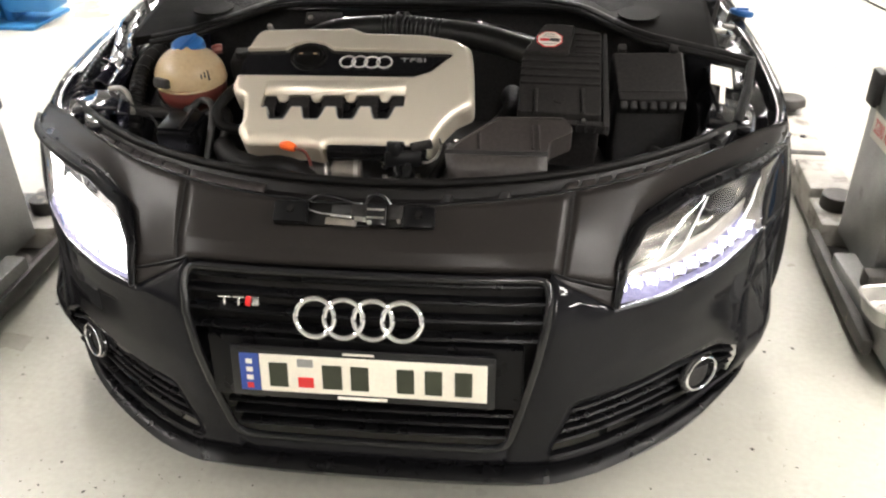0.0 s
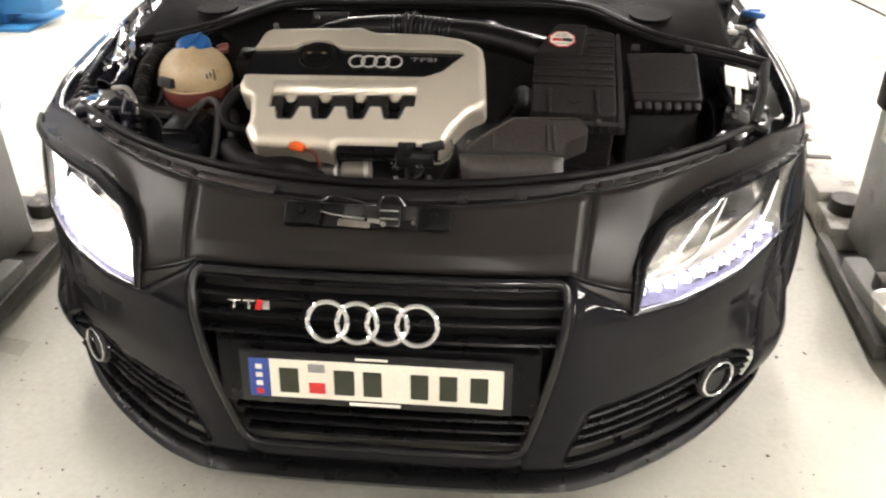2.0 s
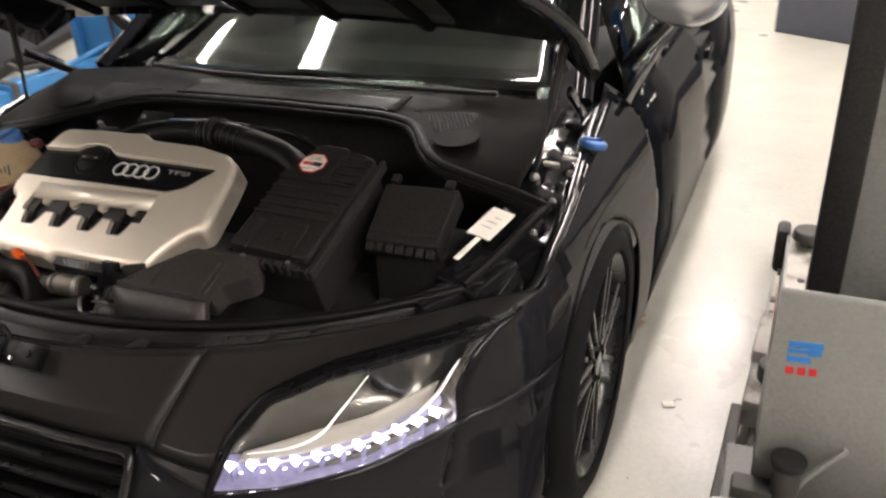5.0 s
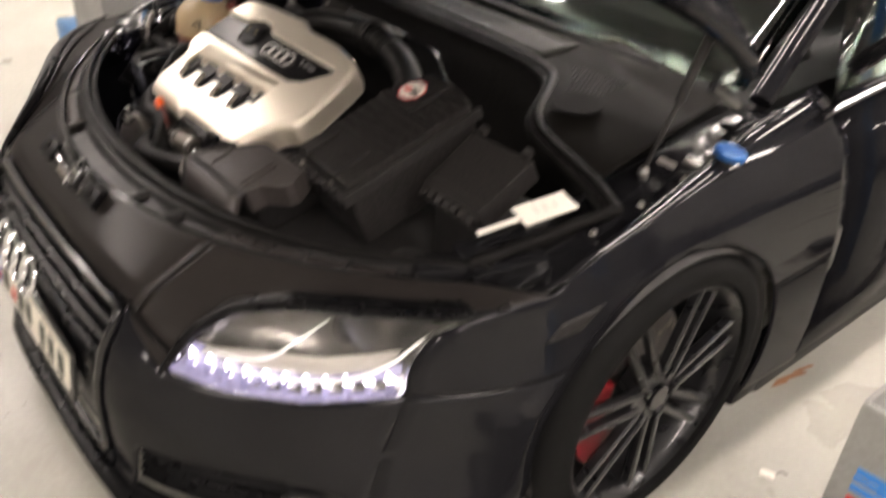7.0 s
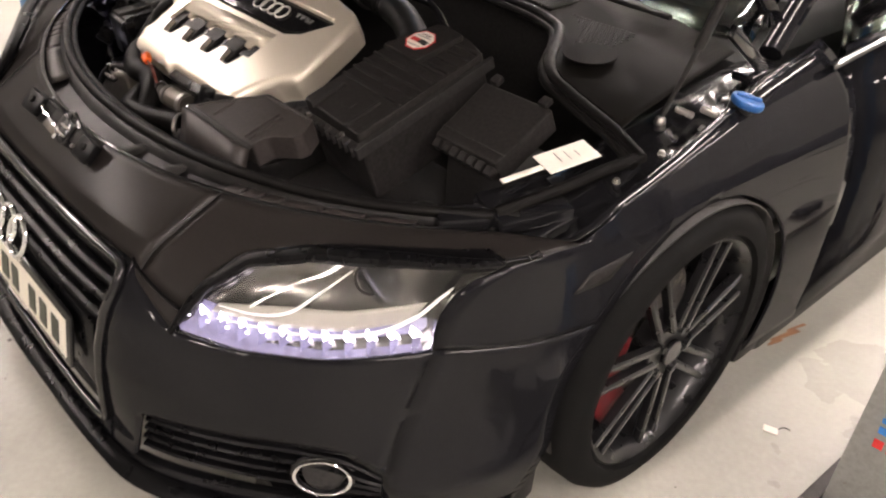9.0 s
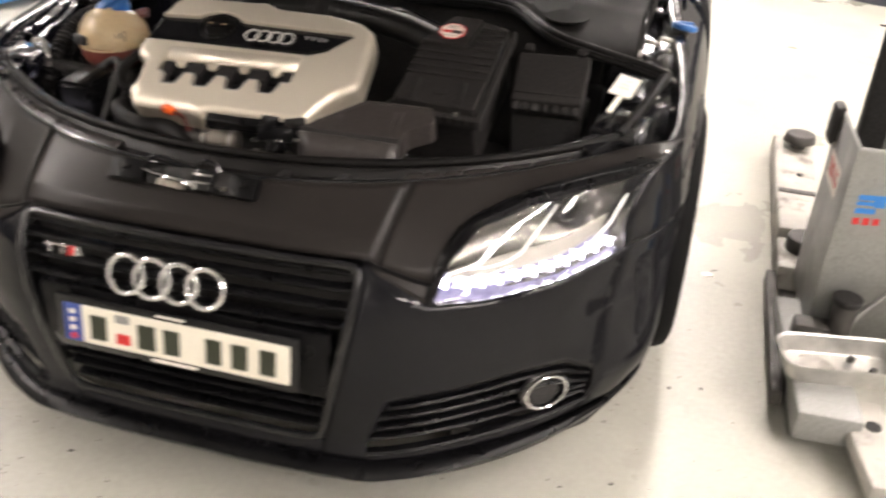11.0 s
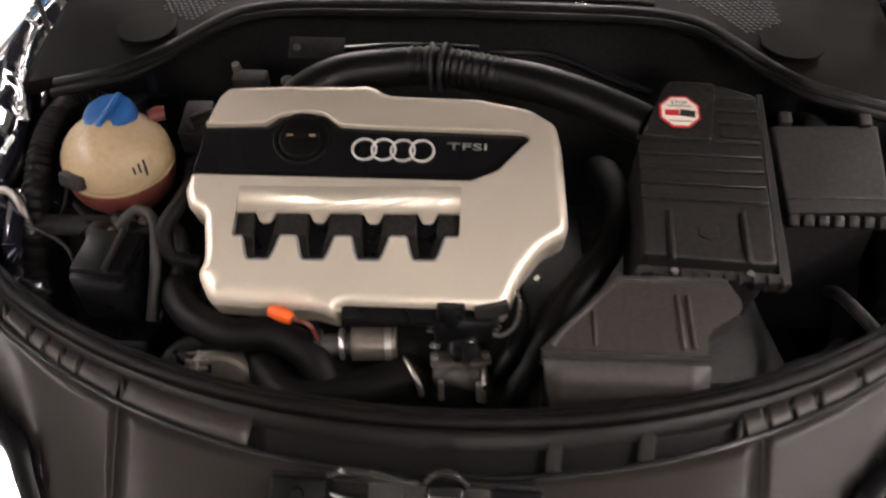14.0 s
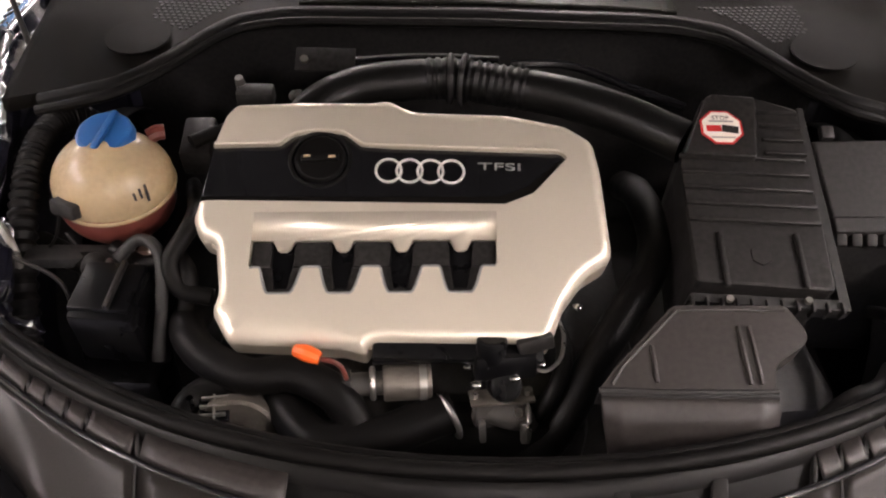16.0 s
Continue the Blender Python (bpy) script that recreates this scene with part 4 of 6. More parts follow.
for x0, x1 in ((-0.52, 0.10), (0.02, 0.60)):
    wp = B()
    tube(wp, [(x0, 1.235 + 0.1 * abs(x0) ** 2, 0.895), ((x0 + x1) / 2, 1.215, 0.898), (x1, 1.235, 0.893)], 0.007, seg=8)
    part("wiper", wp, PLASTIC_DK, car, "black windscreen wiper")

# raised bonnet, hinged behind
HM = Matrix.Translation((0, 1.21, 1.045)) @ pose(0, 0, 0, -37.5, 0, 0)
hood_rows = []
for j in range(15):
    t = j / 14
    y = lerp(0.0, -1.06, t)
    zc = 0.03 - 0.245 * t ** 1.6
    w = interp(t, [(0, 0.86), (0.3, 0.875), (0.6, 0.84), (0.8, 0.75), (0.92, 0.60), (1.0, 0.42)])
    row = []
    for k in range(-14, 15):
        u = k / 14
        drop = 0.05 * abs(u) ** 2 + 0.085 * max(0, abs(u) - 0.86) / 0.14 * (1 - 0.3 * t)
        row.append(Vector((u * w, y + 0.16 * (abs(u) ** 2.2) * t * 0.6, zc - drop)))
    hood_rows.append(row)
hb = B()
grid(hb, hood_rows)
bonnet = part("bonnet", hb, PAINT, car, "raised gloss black bonnet", angle=50, solid=-0.03, m=HM)
liner = B()
grid(liner, [[v + Vector((0, 0, -0.042)) for v in r[5:24]] for r in hood_rows[2:12]])
part("bonnet_liner", liner, PLASTIC_DK, bonnet, "dark insulating liner", solid=-0.010)
for k in (6, 10, 14, 18, 22):
    part("bonnet_rib", tube(B(), [r[k] + Vector((0, 0, -0.056)) for r in hood_rows[2:12]], 0.020, seg=8, n=2, flat=0.6), PAINT, bonnet)

# cabin and rear body
LEVELS = (0.20, 0.30, 0.45, 0.58, 0.64, 0.70, 0.75, 0.79, 0.82, 0.85, 1.0)
for sd in (1, -1):
    dr = B()
    st = [(1.505, 0.986, 0.865), (1.9, 0.994, 0.87), (2.4, 1.0, 0.875), (2.72, 1.004, 0.895)]
    rows = []
    for z0 in LEVELS:
        rows.append([Vector((sd * (w - min(0.10, interp(min(z0, zt), FLANK))), y, min(z0, zt))) for y, w, zt in st])
    grid(dr, rows)
    door = part("door", dr, PAINT, car, "gloss black car door", solid=0.02)
    part("door_handle", box(B(), (0.025, 0.17, 0.035), (sd * 0.985, 2.52, 0.73), bevel=0.01), PAINT, door)
    part("belt_trim", tube(B(), [(sd * 0.892, 1.42, 0.835), (sd * 0.886, 2.0, 0.858), (sd * 0.885, 2.72, 0.898)], 0.010, seg=8), GLOSSBLACK, door)
    mr = B()
    ball(mr, 0.1, (sd * 1.0, 1.55, 1.085), (1.1, 0.55, 0.72))
    mirror = part("wing_mirror", mr, MIRROR_CAP, car, "silver wing mirror on a black foot")
    part("mirror_foot", box(B(), (0.20, 0.05, 0.04), (sd * 0.925, 1.56, 0.98), (0, sd * -50, 0), bevel=0.012), GLOSSBLACK, mirror)
    part("mirror_glass", cyl(B(), 0.07, 0.006, (sd * 1.0, 1.60, 1.085), (90, 0, 0), 24), CHROME, mirror)
    part("side_skirt", box(B(), (0.10, 1.75, 0.11), (sd * 0.915, 2.25, 0.165), (0, sd * 6, 0), bevel=0.02), PAINT, car, "gloss black side skirt")
    part("skirt_end", box(B(), (0.10, 0.22, 0.10), (sd * 0.910, 1.39, 0.165), (0, sd * 6, 0), bevel=0.02), PAINT, car)
    part("pillar", tube(B(), [(sd * 0.80, 1.32, 0.86), (sd * 0.72, 1.72, 1.10), (sd * 0.61, 2.12, 1.285), (sd * 0.56, 2.5, 1.325)], 0.026, seg=10, flat=0.8), PAINT, car, "gloss black windscreen pillar")
    sw = B()
    grid(sw, [[Vector((sd * 0.885, y, z)) for y, z in ((1.48, 0.85), (2.0, 0.865), (2.72, 0.90))], [Vector((sd * x, y, z)) for x, y, z in ((0.76, 1.66, 1.04), (0.66, 2.1, 1.25), (0.65, 2.72, 1.26))]])
    part("side_window", sw, WINDOW, car, "dark tinted side window", solid=0.004)
    rf = B()
    qs = [(2.74, 1.004, 0.90), (3.1, 1.02, 0.93), (3.5, 1.01, 0.93), (3.85, 0.90, 0.90), (4.12, 0.66, 0.86)]
    rows = []
    for z0 in LEVELS:
        rows.append([Vector((sd * (w - min(0.10, interp(min(z0, zt), FLANK))), y, min(z0, zt))) for y, w, zt in qs])
    grid(rf, rows)
    part("rear_wing", rf, PAINT, car, "gloss black rear wing", solid=0.02)
roof = B()
rows = []
for y, w, z, b in ((2.12, 0.58, 1.315, 1.275), (2.5, 0.585, 1.345, 1.29), (2.9, 0.57, 1.32, 1.26), (3.3, 0.55, 1.21, 1.16), (3.65, 0.56, 1.03, 0.99), (3.95, 0.62, 0.93, 0.90), (4.14, 0.64, 0.88, 0.86)):
    rows.append([Vector((u * w, y, lerp(z, b, u * u))) for u in (k / 8 for k in range(-8, 9))])
grid(roof, rows)
part("roof", roof, PAINT, car, "rounded gloss black roof and tail", solid=0.02)
tail = B()
grid(tail, [[Vector((u * w, y - 0.10 * u * u, z)) for u in (k / 8 for k in range(-8, 9))] for w, y, z in ((0.64, 4.14, 0.87), (0.72, 4.19, 0.7), (0.74, 4.19, 0.45), (0.70, 4.12, 0.2))])
part("tail_panel", tail, PAINT, car, "gloss black rear bumper", solid=0.01)
part("cabin", box(B(), (1.45, 2.3, 0.35), (0, 2.55, 0.62), bevel=0.05), INTERIOR, car, "dark cabin trim")
part("dashboard", box(B(), (1.24, 0.42, 0.14), (0, 1.70, 0.80), (-8, 0, 0), bevel=0.05), INTERIOR, car, "dark dashboard")
part("underbody", box(B(), (1.50, 3.6, 0.08), (0, 2.2, 0.22), bevel=0.02), PLASTIC_DK, car)
for x in (-0.36, 0.36):
    part("seat", box(B(), (0.46, 0.16, 0.62), (x, 2.62, 0.92), (-16, 0, 0), bevel=0.06), INTERIOR, car, "dark bucket seat")


# wheels
def wheel(sd, y):
    w = cyl(B(), 0.078, 0.05, (sd * (WX - 0.05), y, WZ), (0, 90, 0), 28, bevel=0.006)
    w = part("wheel", w, RIM, car, "dark grey twin-spoke alloy wheel")
    ty = B()
    prof = [(0.270, 0.0), (0.278, 0.014), (0.302, 0.018), (0.325, 0.008), (0.338, -0.015), (0.341, -0.06), (0.341, -0.17), (0.333, -0.215), (0.300, -0.235), (0.262, -0.22)]
    rings = [[Vector((sd * (WX - 0.012 + dx), y + r * math.cos(a), WZ + r * math.sin(a))) for r, dx in prof] for a in (2 * math.pi * k / 56 for k in range(57))]
    grid(ty, rings)
    bmesh.ops.remove_doubles(ty, verts=ty.verts, dist=0.0005)
    part("tyre", ty, TYRE, w, "black low-profile tyre", angle=40)
    rim = B()
    prof = [(0.274, 0.002), (0.266, 0.007), (0.257, -0.002), (0.243, -0.03), (0.235, -0.10), (0.230, -0.20)]
    rings = [[Vector((sd * (WX - 0.012 + dx), y + r * math.cos(a), WZ + r * math.sin(a))) for r, dx in prof] for a in (2 * math.pi * k / 56 for k in range(57))]
    grid(rim, rings)
    bmesh.ops.remove_doubles(rim, verts=rim.verts, dist=0.0005)
    part("rim", rim, RIM, w, solid=0.004)
    for k in range(7):
        a0 = 2 * math.pi * k / 7 + 0.25
        for off in (-0.115, 0.115):
            pts = []
            for t in (0, 0.25, 0.5, 0.75, 1.0):
                r = lerp(0.055, 0.258, t)
                d = off / 0.115 * (0.019 + 0.008 * t)
                pts.append((sd * (WX - 0.016 - 0.014 * math.sin(math.pi * t) - 0.004 * t), y + r * math.cos(a0) - d * math.sin(a0), WZ + r * math.sin(a0) + d * math.cos(a0)))
            p0, p1 = Vector(pts[0]), Vector(pts[-1])
            q = (p1 - p0).normalized()
            turn = Matrix((Vector((sd, 0, 0)), q.cross(Vector((sd, 0, 0))), q)).transposed().to_4x4()
            sp = box(B(), (0.024, 0.0165, (p1 - p0).length + 0.006), bevel=0.004, seg=1)
            part("spoke", sp, RIM, w, m=Matrix.Translation((p0 + p1) / 2 - Vector((sd * 0.010, 0, 0))) @ turn)
    for k in range(5):
        a = 2 * math.pi * k / 5
        part("wheel_bolt", cyl(B(), 0.009, 0.012, (sd * (WX - 0.016), y + 0.054 * math.cos(a), WZ + 0.054 * math.sin(a)), (0, 90, 0), 6), RIM, w)
    part("centre_cap", cyl(B(), 0.030, 0.012, (sd * (WX - 0.018), y, WZ), (0, 90, 0), 20, bevel=0.003), GLOSSBLACK, w)
    part("brake_disc", cyl(B(), 0.175, 0.03, (sd * (WX - 0.12), y, WZ), (0, 90, 0), 40, bevel=0.003), GRIME, w)
    cp = B()
    prof = [(0.12, -0.07), (0.12, -0.055), (0.205, -0.055), (0.205, -0.14)]
    grid(cp, [[Vector((sd * (WX + dx), y - r * math.cos(a), WZ + r * math.sin(a))) for r, dx in prof] for a in (radians(d) for d in range(-48, 42, 10))])
    part("brake_caliper", cp, CALIPER, w, "red brake caliper", solid=0.012)
    hs = B()
    grid(hs, [[Vector((sd * x, y + r * math.cos(a), WZ + r * math.sin(a))) for x in (plan(sy(min(1.55, max(0.5, WY + r * math.cos(a)))))[0].x - 0.012, 0.66)] for r, a in ((ARCH - 0.008, radians(d)) for d in range(-20, 205, 9))])
    part("arch_liner", hs, PLASTIC_DK, car, solid=0.004)


for sd in (1, -1):
    wheel(sd, WY)
    wheel(sd, WY + 2.5)


# ---- the car: engine ----
def tilt(y0, z0, k, x0=0.0):
    """A sloping work plane: origin on the slope, local y up the slope, and the factor from y to local y."""
    a = math.atan(k)
    return pose(x0, y0, z0, math.degrees(a), 0, 0), 1 / math.cos(a), y0


def flat(pts, f):
    return [(x, (y - f[2]) * f[1]) for x, y in pts]


def soften(pts, r=0.006, n=3):
    """Rounds the corners of an outline."""
    out = []
    k = len(pts)
    for i in range(k):
        p, a, b = Vector((*pts[i], 0)), Vector((*pts[i - 1], 0)), Vector((*pts[(i + 1) % k], 0))
        d0, d1 = (a - p), (b - p)
        q0, q1 = p + d0.normalized() * min(r, d0.length * 0.4), p + d1.normalized() * min(r, d1.length * 0.4)
        for j in range(n + 1):
            t = j / n
            v = q0 * (1 - t) ** 2 + p * 2 * t * (1 - t) + q1 * t * t
            out.append((v.x, v.y))
    return out


EC = tilt(0.44, 0.70, 0.5)
RIGHT_EDGE = [(-0.376, 0.768), (-0.27, 0.774), (-0.168, 0.776), (-0.147, 0.781), (-0.108, 0.763), (0.036, 0.761), (0.12, 0.746), (0.160, 0.722), (0.169, 0.681),
              (0.179, 0.569), (0.176, 0.553), (0.139, 0.531), (0.11, 0.493), (0.089, 0.443), (-0.153, 0.441), (-0.158, 0.427), (-0.19, 0.434)]
LEFT_EDGE = [(-0.345, 0.438), (-0.371, 0.476), (-0.364, 0.498), (-0.377, 0.565), (-0.402, 0.572), (-0.414, 0.599), (-0.410, 0.612)]
STRIP_LOW = [(0.028, 0.624), (0.070, 0.641), (0.121, 0.694)]
STRIP_TOP = [(0.110, 0.702), (-0.006, 0.703), (-0.131, 0.704), (-0.181, 0.706), (-0.207, 0.724), (-0.249, 0.726), (-0.282, 0.719), (-0.301, 0.704), (-0.398, 0.700)]
cb = B()
prism(cb, soften(flat(RIGHT_EDGE + LEFT_EDGE + [(-0.398, 0.70)], EC), 0.008), -0.055, -0.008, 0.004)
cover = part("engine_cover", cb, SILVER, car, "silver plastic engine cover with a black band", m=EC[0])


from mathutils.geometry import delaunay_2d_cdt


def dense(pts, gap):
    """Points along an open line, none further apart than the gap."""
    out = []
    for a, b in zip(pts, pts[1:]):
        n = max(1, round(math.dist(a, b) / gap))
        out += [(lerp(a[0], b[0], k / n), lerp(a[1], b[1], k / n)) for k in range(n)]
    return out


def rounded_slab(bm, outer, inner, z0, z1, r, steps=9, hole=()):
    """A slab whose outer upper edge rolls over widely; the inner edge stays crisp. The hole goes through its top."""
    loop, slot = soften(outer, 0.010, 3), soften(inner, 0.003, 2)
    o = dense(loop, 0.004)
    pts = np.array(o + dense([loop[-1]] + slot + [loop[0]], 0.004))
    wide = np.array([1.0 if k < len(o) else 0.0 for k in range(len(pts))])
    wide *= np.where((pts[:, 0] < -0.20) & (pts[:, 0] > -0.37) & (pts[:, 1] < 0.03), 1.9, 1.0)
    for k in range(6):
        wide = (np.roll(wide, 1) + wide + np.roll(wide, -1)) / 3
    rings = []
    for k in range(-1, steps + 1):
        a = math.pi / 2 * max(0, k) / steps
        z = z0 if k < 0 else z1 - r * 1.1 * (1 - math.sin(a))
        rings.append([bm.verts.new((p[0], p[1], z)) for p in pts])
        if 0 <= k < steps:
            step = r * (math.cos(a) - math.cos(math.pi / 2 * (k + 1) / steps))
            d = np.roll(pts, -1, 0) - np.roll(pts, 1, 0)
            d /= np.linalg.norm(d, axis=1)[:, None] + 1e-9
            pts = pts + np.stack([d[:, 1], -d[:, 0]], 1) * (step * wide)[:, None]
            pts = pts + (0.5 * (np.roll(pts, 1, 0) + np.roll(pts, -1, 0)) - pts) * np.minimum(wide, 1)[:, None] * 0.3
    n = len(pts)
    for a, b in zip(rings, rings[1:]):
        for k in range(n):
            bm.faces.new((a[k], a[(k + 1) % n], b[(k + 1) % n], b[k]))
    h = len(hole)
    rims = [list(range(n))] + ([list(range(n, n + h))] if h else [])
    co, _, tris, *_ = delaunay_2d_cdt([Vector(p) for p in list(pts) + list(hole)], [], rims, 2, 1e-5)
    flat_top = [bm.verts.new((p.x, p.y, z1)) for p in co]
    for t in tris:
        bm.faces.new([flat_top[k] for k in t])
    if h:
        upper, lower = [[bm.verts.new((x, y, z)) for x, y in hole] for z in (z1, -0.0085)]
        for k in range(h):
            bm.faces.new((upper[k], upper[k - 1], lower[k - 1], lower[k]))
    return bm


cups = [-0.2805 + 0.0825 * k for k in range(4)]


def comb(x, y):
    return x, y + 0.028 * (x + 0.28)


low, high = [(-0.3255, 0.5325)], [(-0.3255, 0.569)]
for c in cups:
    low += [(c - 0.029, 0.5335), (c - 0.022, 0.510), (c - 0.0165, 0.499), (c + 0.0165, 0.499), (c + 0.022, 0.510), (c + 0.029, 0.5335)]
    high += [(c - 0.0150, 0.5695), (c - 0.0075, 0.556), (c + 0.0075, 0.556), (c + 0.0150, 0.5695)]
low, high = low + [(0.0165, 0.5335)], high + [(0.0165, 0.569)]
RAMP_TOP = [(0.0165, 0.606), (-0.3255, 0.606)]
recess = soften(flat([comb(*p) for p in low + RAMP_TOP], EC), 0.003)
top = rounded_slab(B(), flat(RIGHT_EDGE + LEFT_EDGE, EC), flat(STRIP_LOW + STRIP_TOP, EC), -0.045, 0.008, 0.017, hole=recess)
part("cover_shell", top, SILVER, cover, angle=70)
part("band", prism(B(), soften(flat([(-0.408, 0.616)] + STRIP_LOW + STRIP_TOP, EC), 0.003), -0.02, 0.000, 0.002), GLOSSBLACK, cover, "gloss black band")
part("band_step", prism(B(), soften(flat([(-0.407, 0.614), (0.028, 0.627), (0.070, 0.644), (0.116, 0.688), (0.108, 0.690), (0.062, 0.652), (0.022, 0.637), (-0.405, 0.628)], EC), 0.003), -0.01, 0.003, 0.002), MESHGREY, cover, "dark grey inner edge of the band")
part("band_lip", tube(B(), [(x, y, 0.0085) for x, y in soften(flat([(x, y + 0.002) for x, y in STRIP_TOP], EC), 0.006)[2:-2]], 0.0032, seg=8, smooth=False), SILVER, cover, "raised silver lip along the band")
ramp = B()
ramp.faces.new([ramp.verts.new((*flat([comb(x, y)], EC)[0], 0.0078 - 0.0065 * (0.606 - y) / 0.037)) for x, y in high + RAMP_TOP])
part("ramp", ramp, SILVER, cover, solid=-0.002)
slots = part("slot_insert", prism(B(), soften(flat([comb(*p) for p in low + high[::-1]], EC), 0.003), -0.012, -0.0072, 0.001), GRILLE, cover, "black comb-shaped insert with four slots")
# Grey instead of silver: the shade on the chamfer that faces away.
part("slot_rim", tube(B(), [(x, y, 0.0074) for x, y in soften(flat([comb(x, y - 0.001) for x, y in low], EC), 0.004)], 0.0018, seg=6, smooth=False), LIFTGREY, slots)
for c in cups:
    arm = [(0.0275, 0.5345), (0.0205, 0.511), (0.0155, 0.5005), (0.008, 0.5005), (0.010, 0.511), (0.0145, 0.5345)]
    for sg in (1, -1):
        part("slot_side", prism(B(), flat([comb(c + sg * dx, y) for dx, y in arm[::-sg]], EC), -0.012, -0.001, 0.0008), PLASTIC, slots)
    part("slot_end", prism(B(), flat([comb(c + dx, y) for dx, y in ((-0.008, 0.5005), (0.008, 0.5005), (0.0095, 0.5065), (-0.0095, 0.5065))], EC), -0.012, -0.001, 0.0008), PLASTIC, slots)
for a, b, ta, tb in [(-0.3235, cups[0] - 0.0155, -0.3235, cups[0] - 0.017)] + [(p + 0.0155, q - 0.0155, p + 0.017, q - 0.017) for p, q in zip(cups, cups[1:])] + [(cups[3] + 0.0155, 0.0150, cups[3] + 0.017, 0.0150)]:
    part("slot_block", prism(B(), flat([comb(a, 0.535), comb(b, 0.535), comb(b, 0.556), comb(tb, 0.5685), comb(ta, 0.5685), comb(a, 0.556)], EC), -0.012, -0.0006, 0.0012), PLASTIC, slots)
oc = flat([(-0.240, 0.686)], EC)[0]
part("oil_cap", cyl(B(), 0.041, 0.016, (*oc, -0.002), (0, 0, 0), 36, 0.036, bevel=0.003), RUBBER, cover, "black oil filler cap")
part("oil_cap_ring", torus(B(), 0.044, 0.003, (*oc, 0.001)), RUBBER, cover)
part("oil_cap_grip", box(B(), (0.055, 0.014, 0.008), (*oc, 0.007), (0, 0, 4), bevel=0.003), RUBBER, cover)
for dx in (-0.018, 0.018):
    part("cap_mark", box(B(), (0.010, 0.0035, 0.001), (oc[0] + dx, oc[1], 0.0113), (0, 0, 4)), TANK, cover)
for k in range(4):
    part("badge_ring", torus(B(), 0.0185, 0.0019, (-0.1395 + 0.0303 * k, flat([(0, 0.671)], EC)[0][1], 0.003 + 0.0006 * (k % 2)), (0, 0, 0), 32, 8), BADGE, cover)
lettering("cover_lettering", "TFSI", 0.021, Matrix.Translation((0.022, flat([(0, 0.680)], EC)[0][1], 0.002)) @ Matrix.Diagonal((1.75, 0.80, 1, 1)), LIFTGREY, cover)
part("cover_bracket", box(B(), (0.23, 0.03, 0.02), (-0.035, -0.004, -0.014), bevel=0.004), GRILLE, cover)

# engine under the cover
blk = B()
box(blk, (0.62, 0.40, 0.30), (-0.08, 0.62, 0.47), bevel=0.03)
box(blk, (0.50, 0.10, 0.20), (-0.10, 0.43, 0.50), bevel=0.02)
engine = part("engine_block", blk, PLASTIC_DK, car, "dark engine block under the cover")
part("gearbox", box(B(), (0.32, 0.36, 0.22), (0.36, 0.62, 0.47), (4, 6, 10), bevel=0.04), PLASTIC_DK, engine)
part("fuel_rail", tube(B(), [(-0.15, 0.44, 0.67), (0.06, 0.45, 0.675)], 0.010, seg=10, smooth=False), GLOSSBLACK, engine)
for x, y, z in ((0.139, 0.546, 0.665), (-0.011, 0.402, 0.66), (0.041, 0.415, 0.66), (0.078, 0.441, 0.66), (-0.019, 0.438, 0.655), (-0.13, 0.455, 0.66), (-0.05, 0.455, 0.66)):
    part("bolt", ball(B(), 0.0085, (x, y, z + 0.006), (1, 1, 0.7), 10, 6), CHROME, engine)
part("dipstick", tube(B(), [(-0.250, 0.423, 0.702), (-0.233, 0.416, 0.704), (-0.216, 0.411, 0.700)], lambda t: 0.0085 + 0.003 * math.sin(math.pi * t), seg=10), ORANGE, engine, "bright orange dipstick handle")
part("dipstick_tube", tube(B(), [(-0.216, 0.411, 0.700), (-0.195, 0.409, 0.694), (-0.185, 0.41, 0.67), (-0.18, 0.43, 0.58)], 0.0035, seg=8), COOLANT, engine)
part("pump", cyl(B(), 0.025, 0.066, (-0.103, 0.425, 0.640), (0, 90, 6), 28, bevel=0.003), ALU, engine, "cast alloy pump with a steel band")
part("pump_band", cyl(B(), 0.027, 0.010, (-0.082, 0.427, 0.640), (0, 90, 6), 28), STEEL, engine)
part("pump_nose", cyl(B(), 0.016, 0.050, (-0.158, 0.420, 0.640), (0, 90, 6), 20, bevel=0.003), GRIME, engine)
part("pump_nut", cyl(B(), 0.022, 0.012, (-0.185, 0.418, 0.640), (0, 90, 6), 6), PLASTIC_DK, engine)
part("pump_clamp", torus(B(), 0.020, 0.004, (-0.15, 0.421, 0.640), (0, 90, 6), 20, 8), STEEL, engine)
part("valve", box(B(), (0.085, 0.044, 0.036), (0.028, 0.438, 0.672), (-18, 0, 6), bevel=0.006), GRILLE, engine, "black control valve and plug")
part("valve_cap", cyl(B(), 0.021, 0.034, (0.010, 0.440, 0.694), (-18, 0, 0), 20, bevel=0.004), GRILLE, engine)
part("valve_plug", box(B(), (0.050, 0.022, 0.022), (0.068, 0.448, 0.700), (-18, -8, 14), bevel=0.004), PLASTIC, engine)
part("valve_body", cyl(B(), 0.025, 0.05, (0.030, 0.420, 0.642), (40, 0, 0), 24, 0.022, bevel=0.006), GRILLE, engine)
part("wire_bail", tube(B(), [(0.066, 0.43, 0.668), (0.085, 0.425, 0.67), (0.104, 0.44, 0.678), (0.110, 0.47, 0.69), (0.104, 0.49, 0.70)], 0.003, seg=6), STEEL, engine)
hs = B()
box(hs, (0.075, 0.030, 0.040), (0.024, 0.400, 0.612), (-20, 4, 8), bevel=0.010)
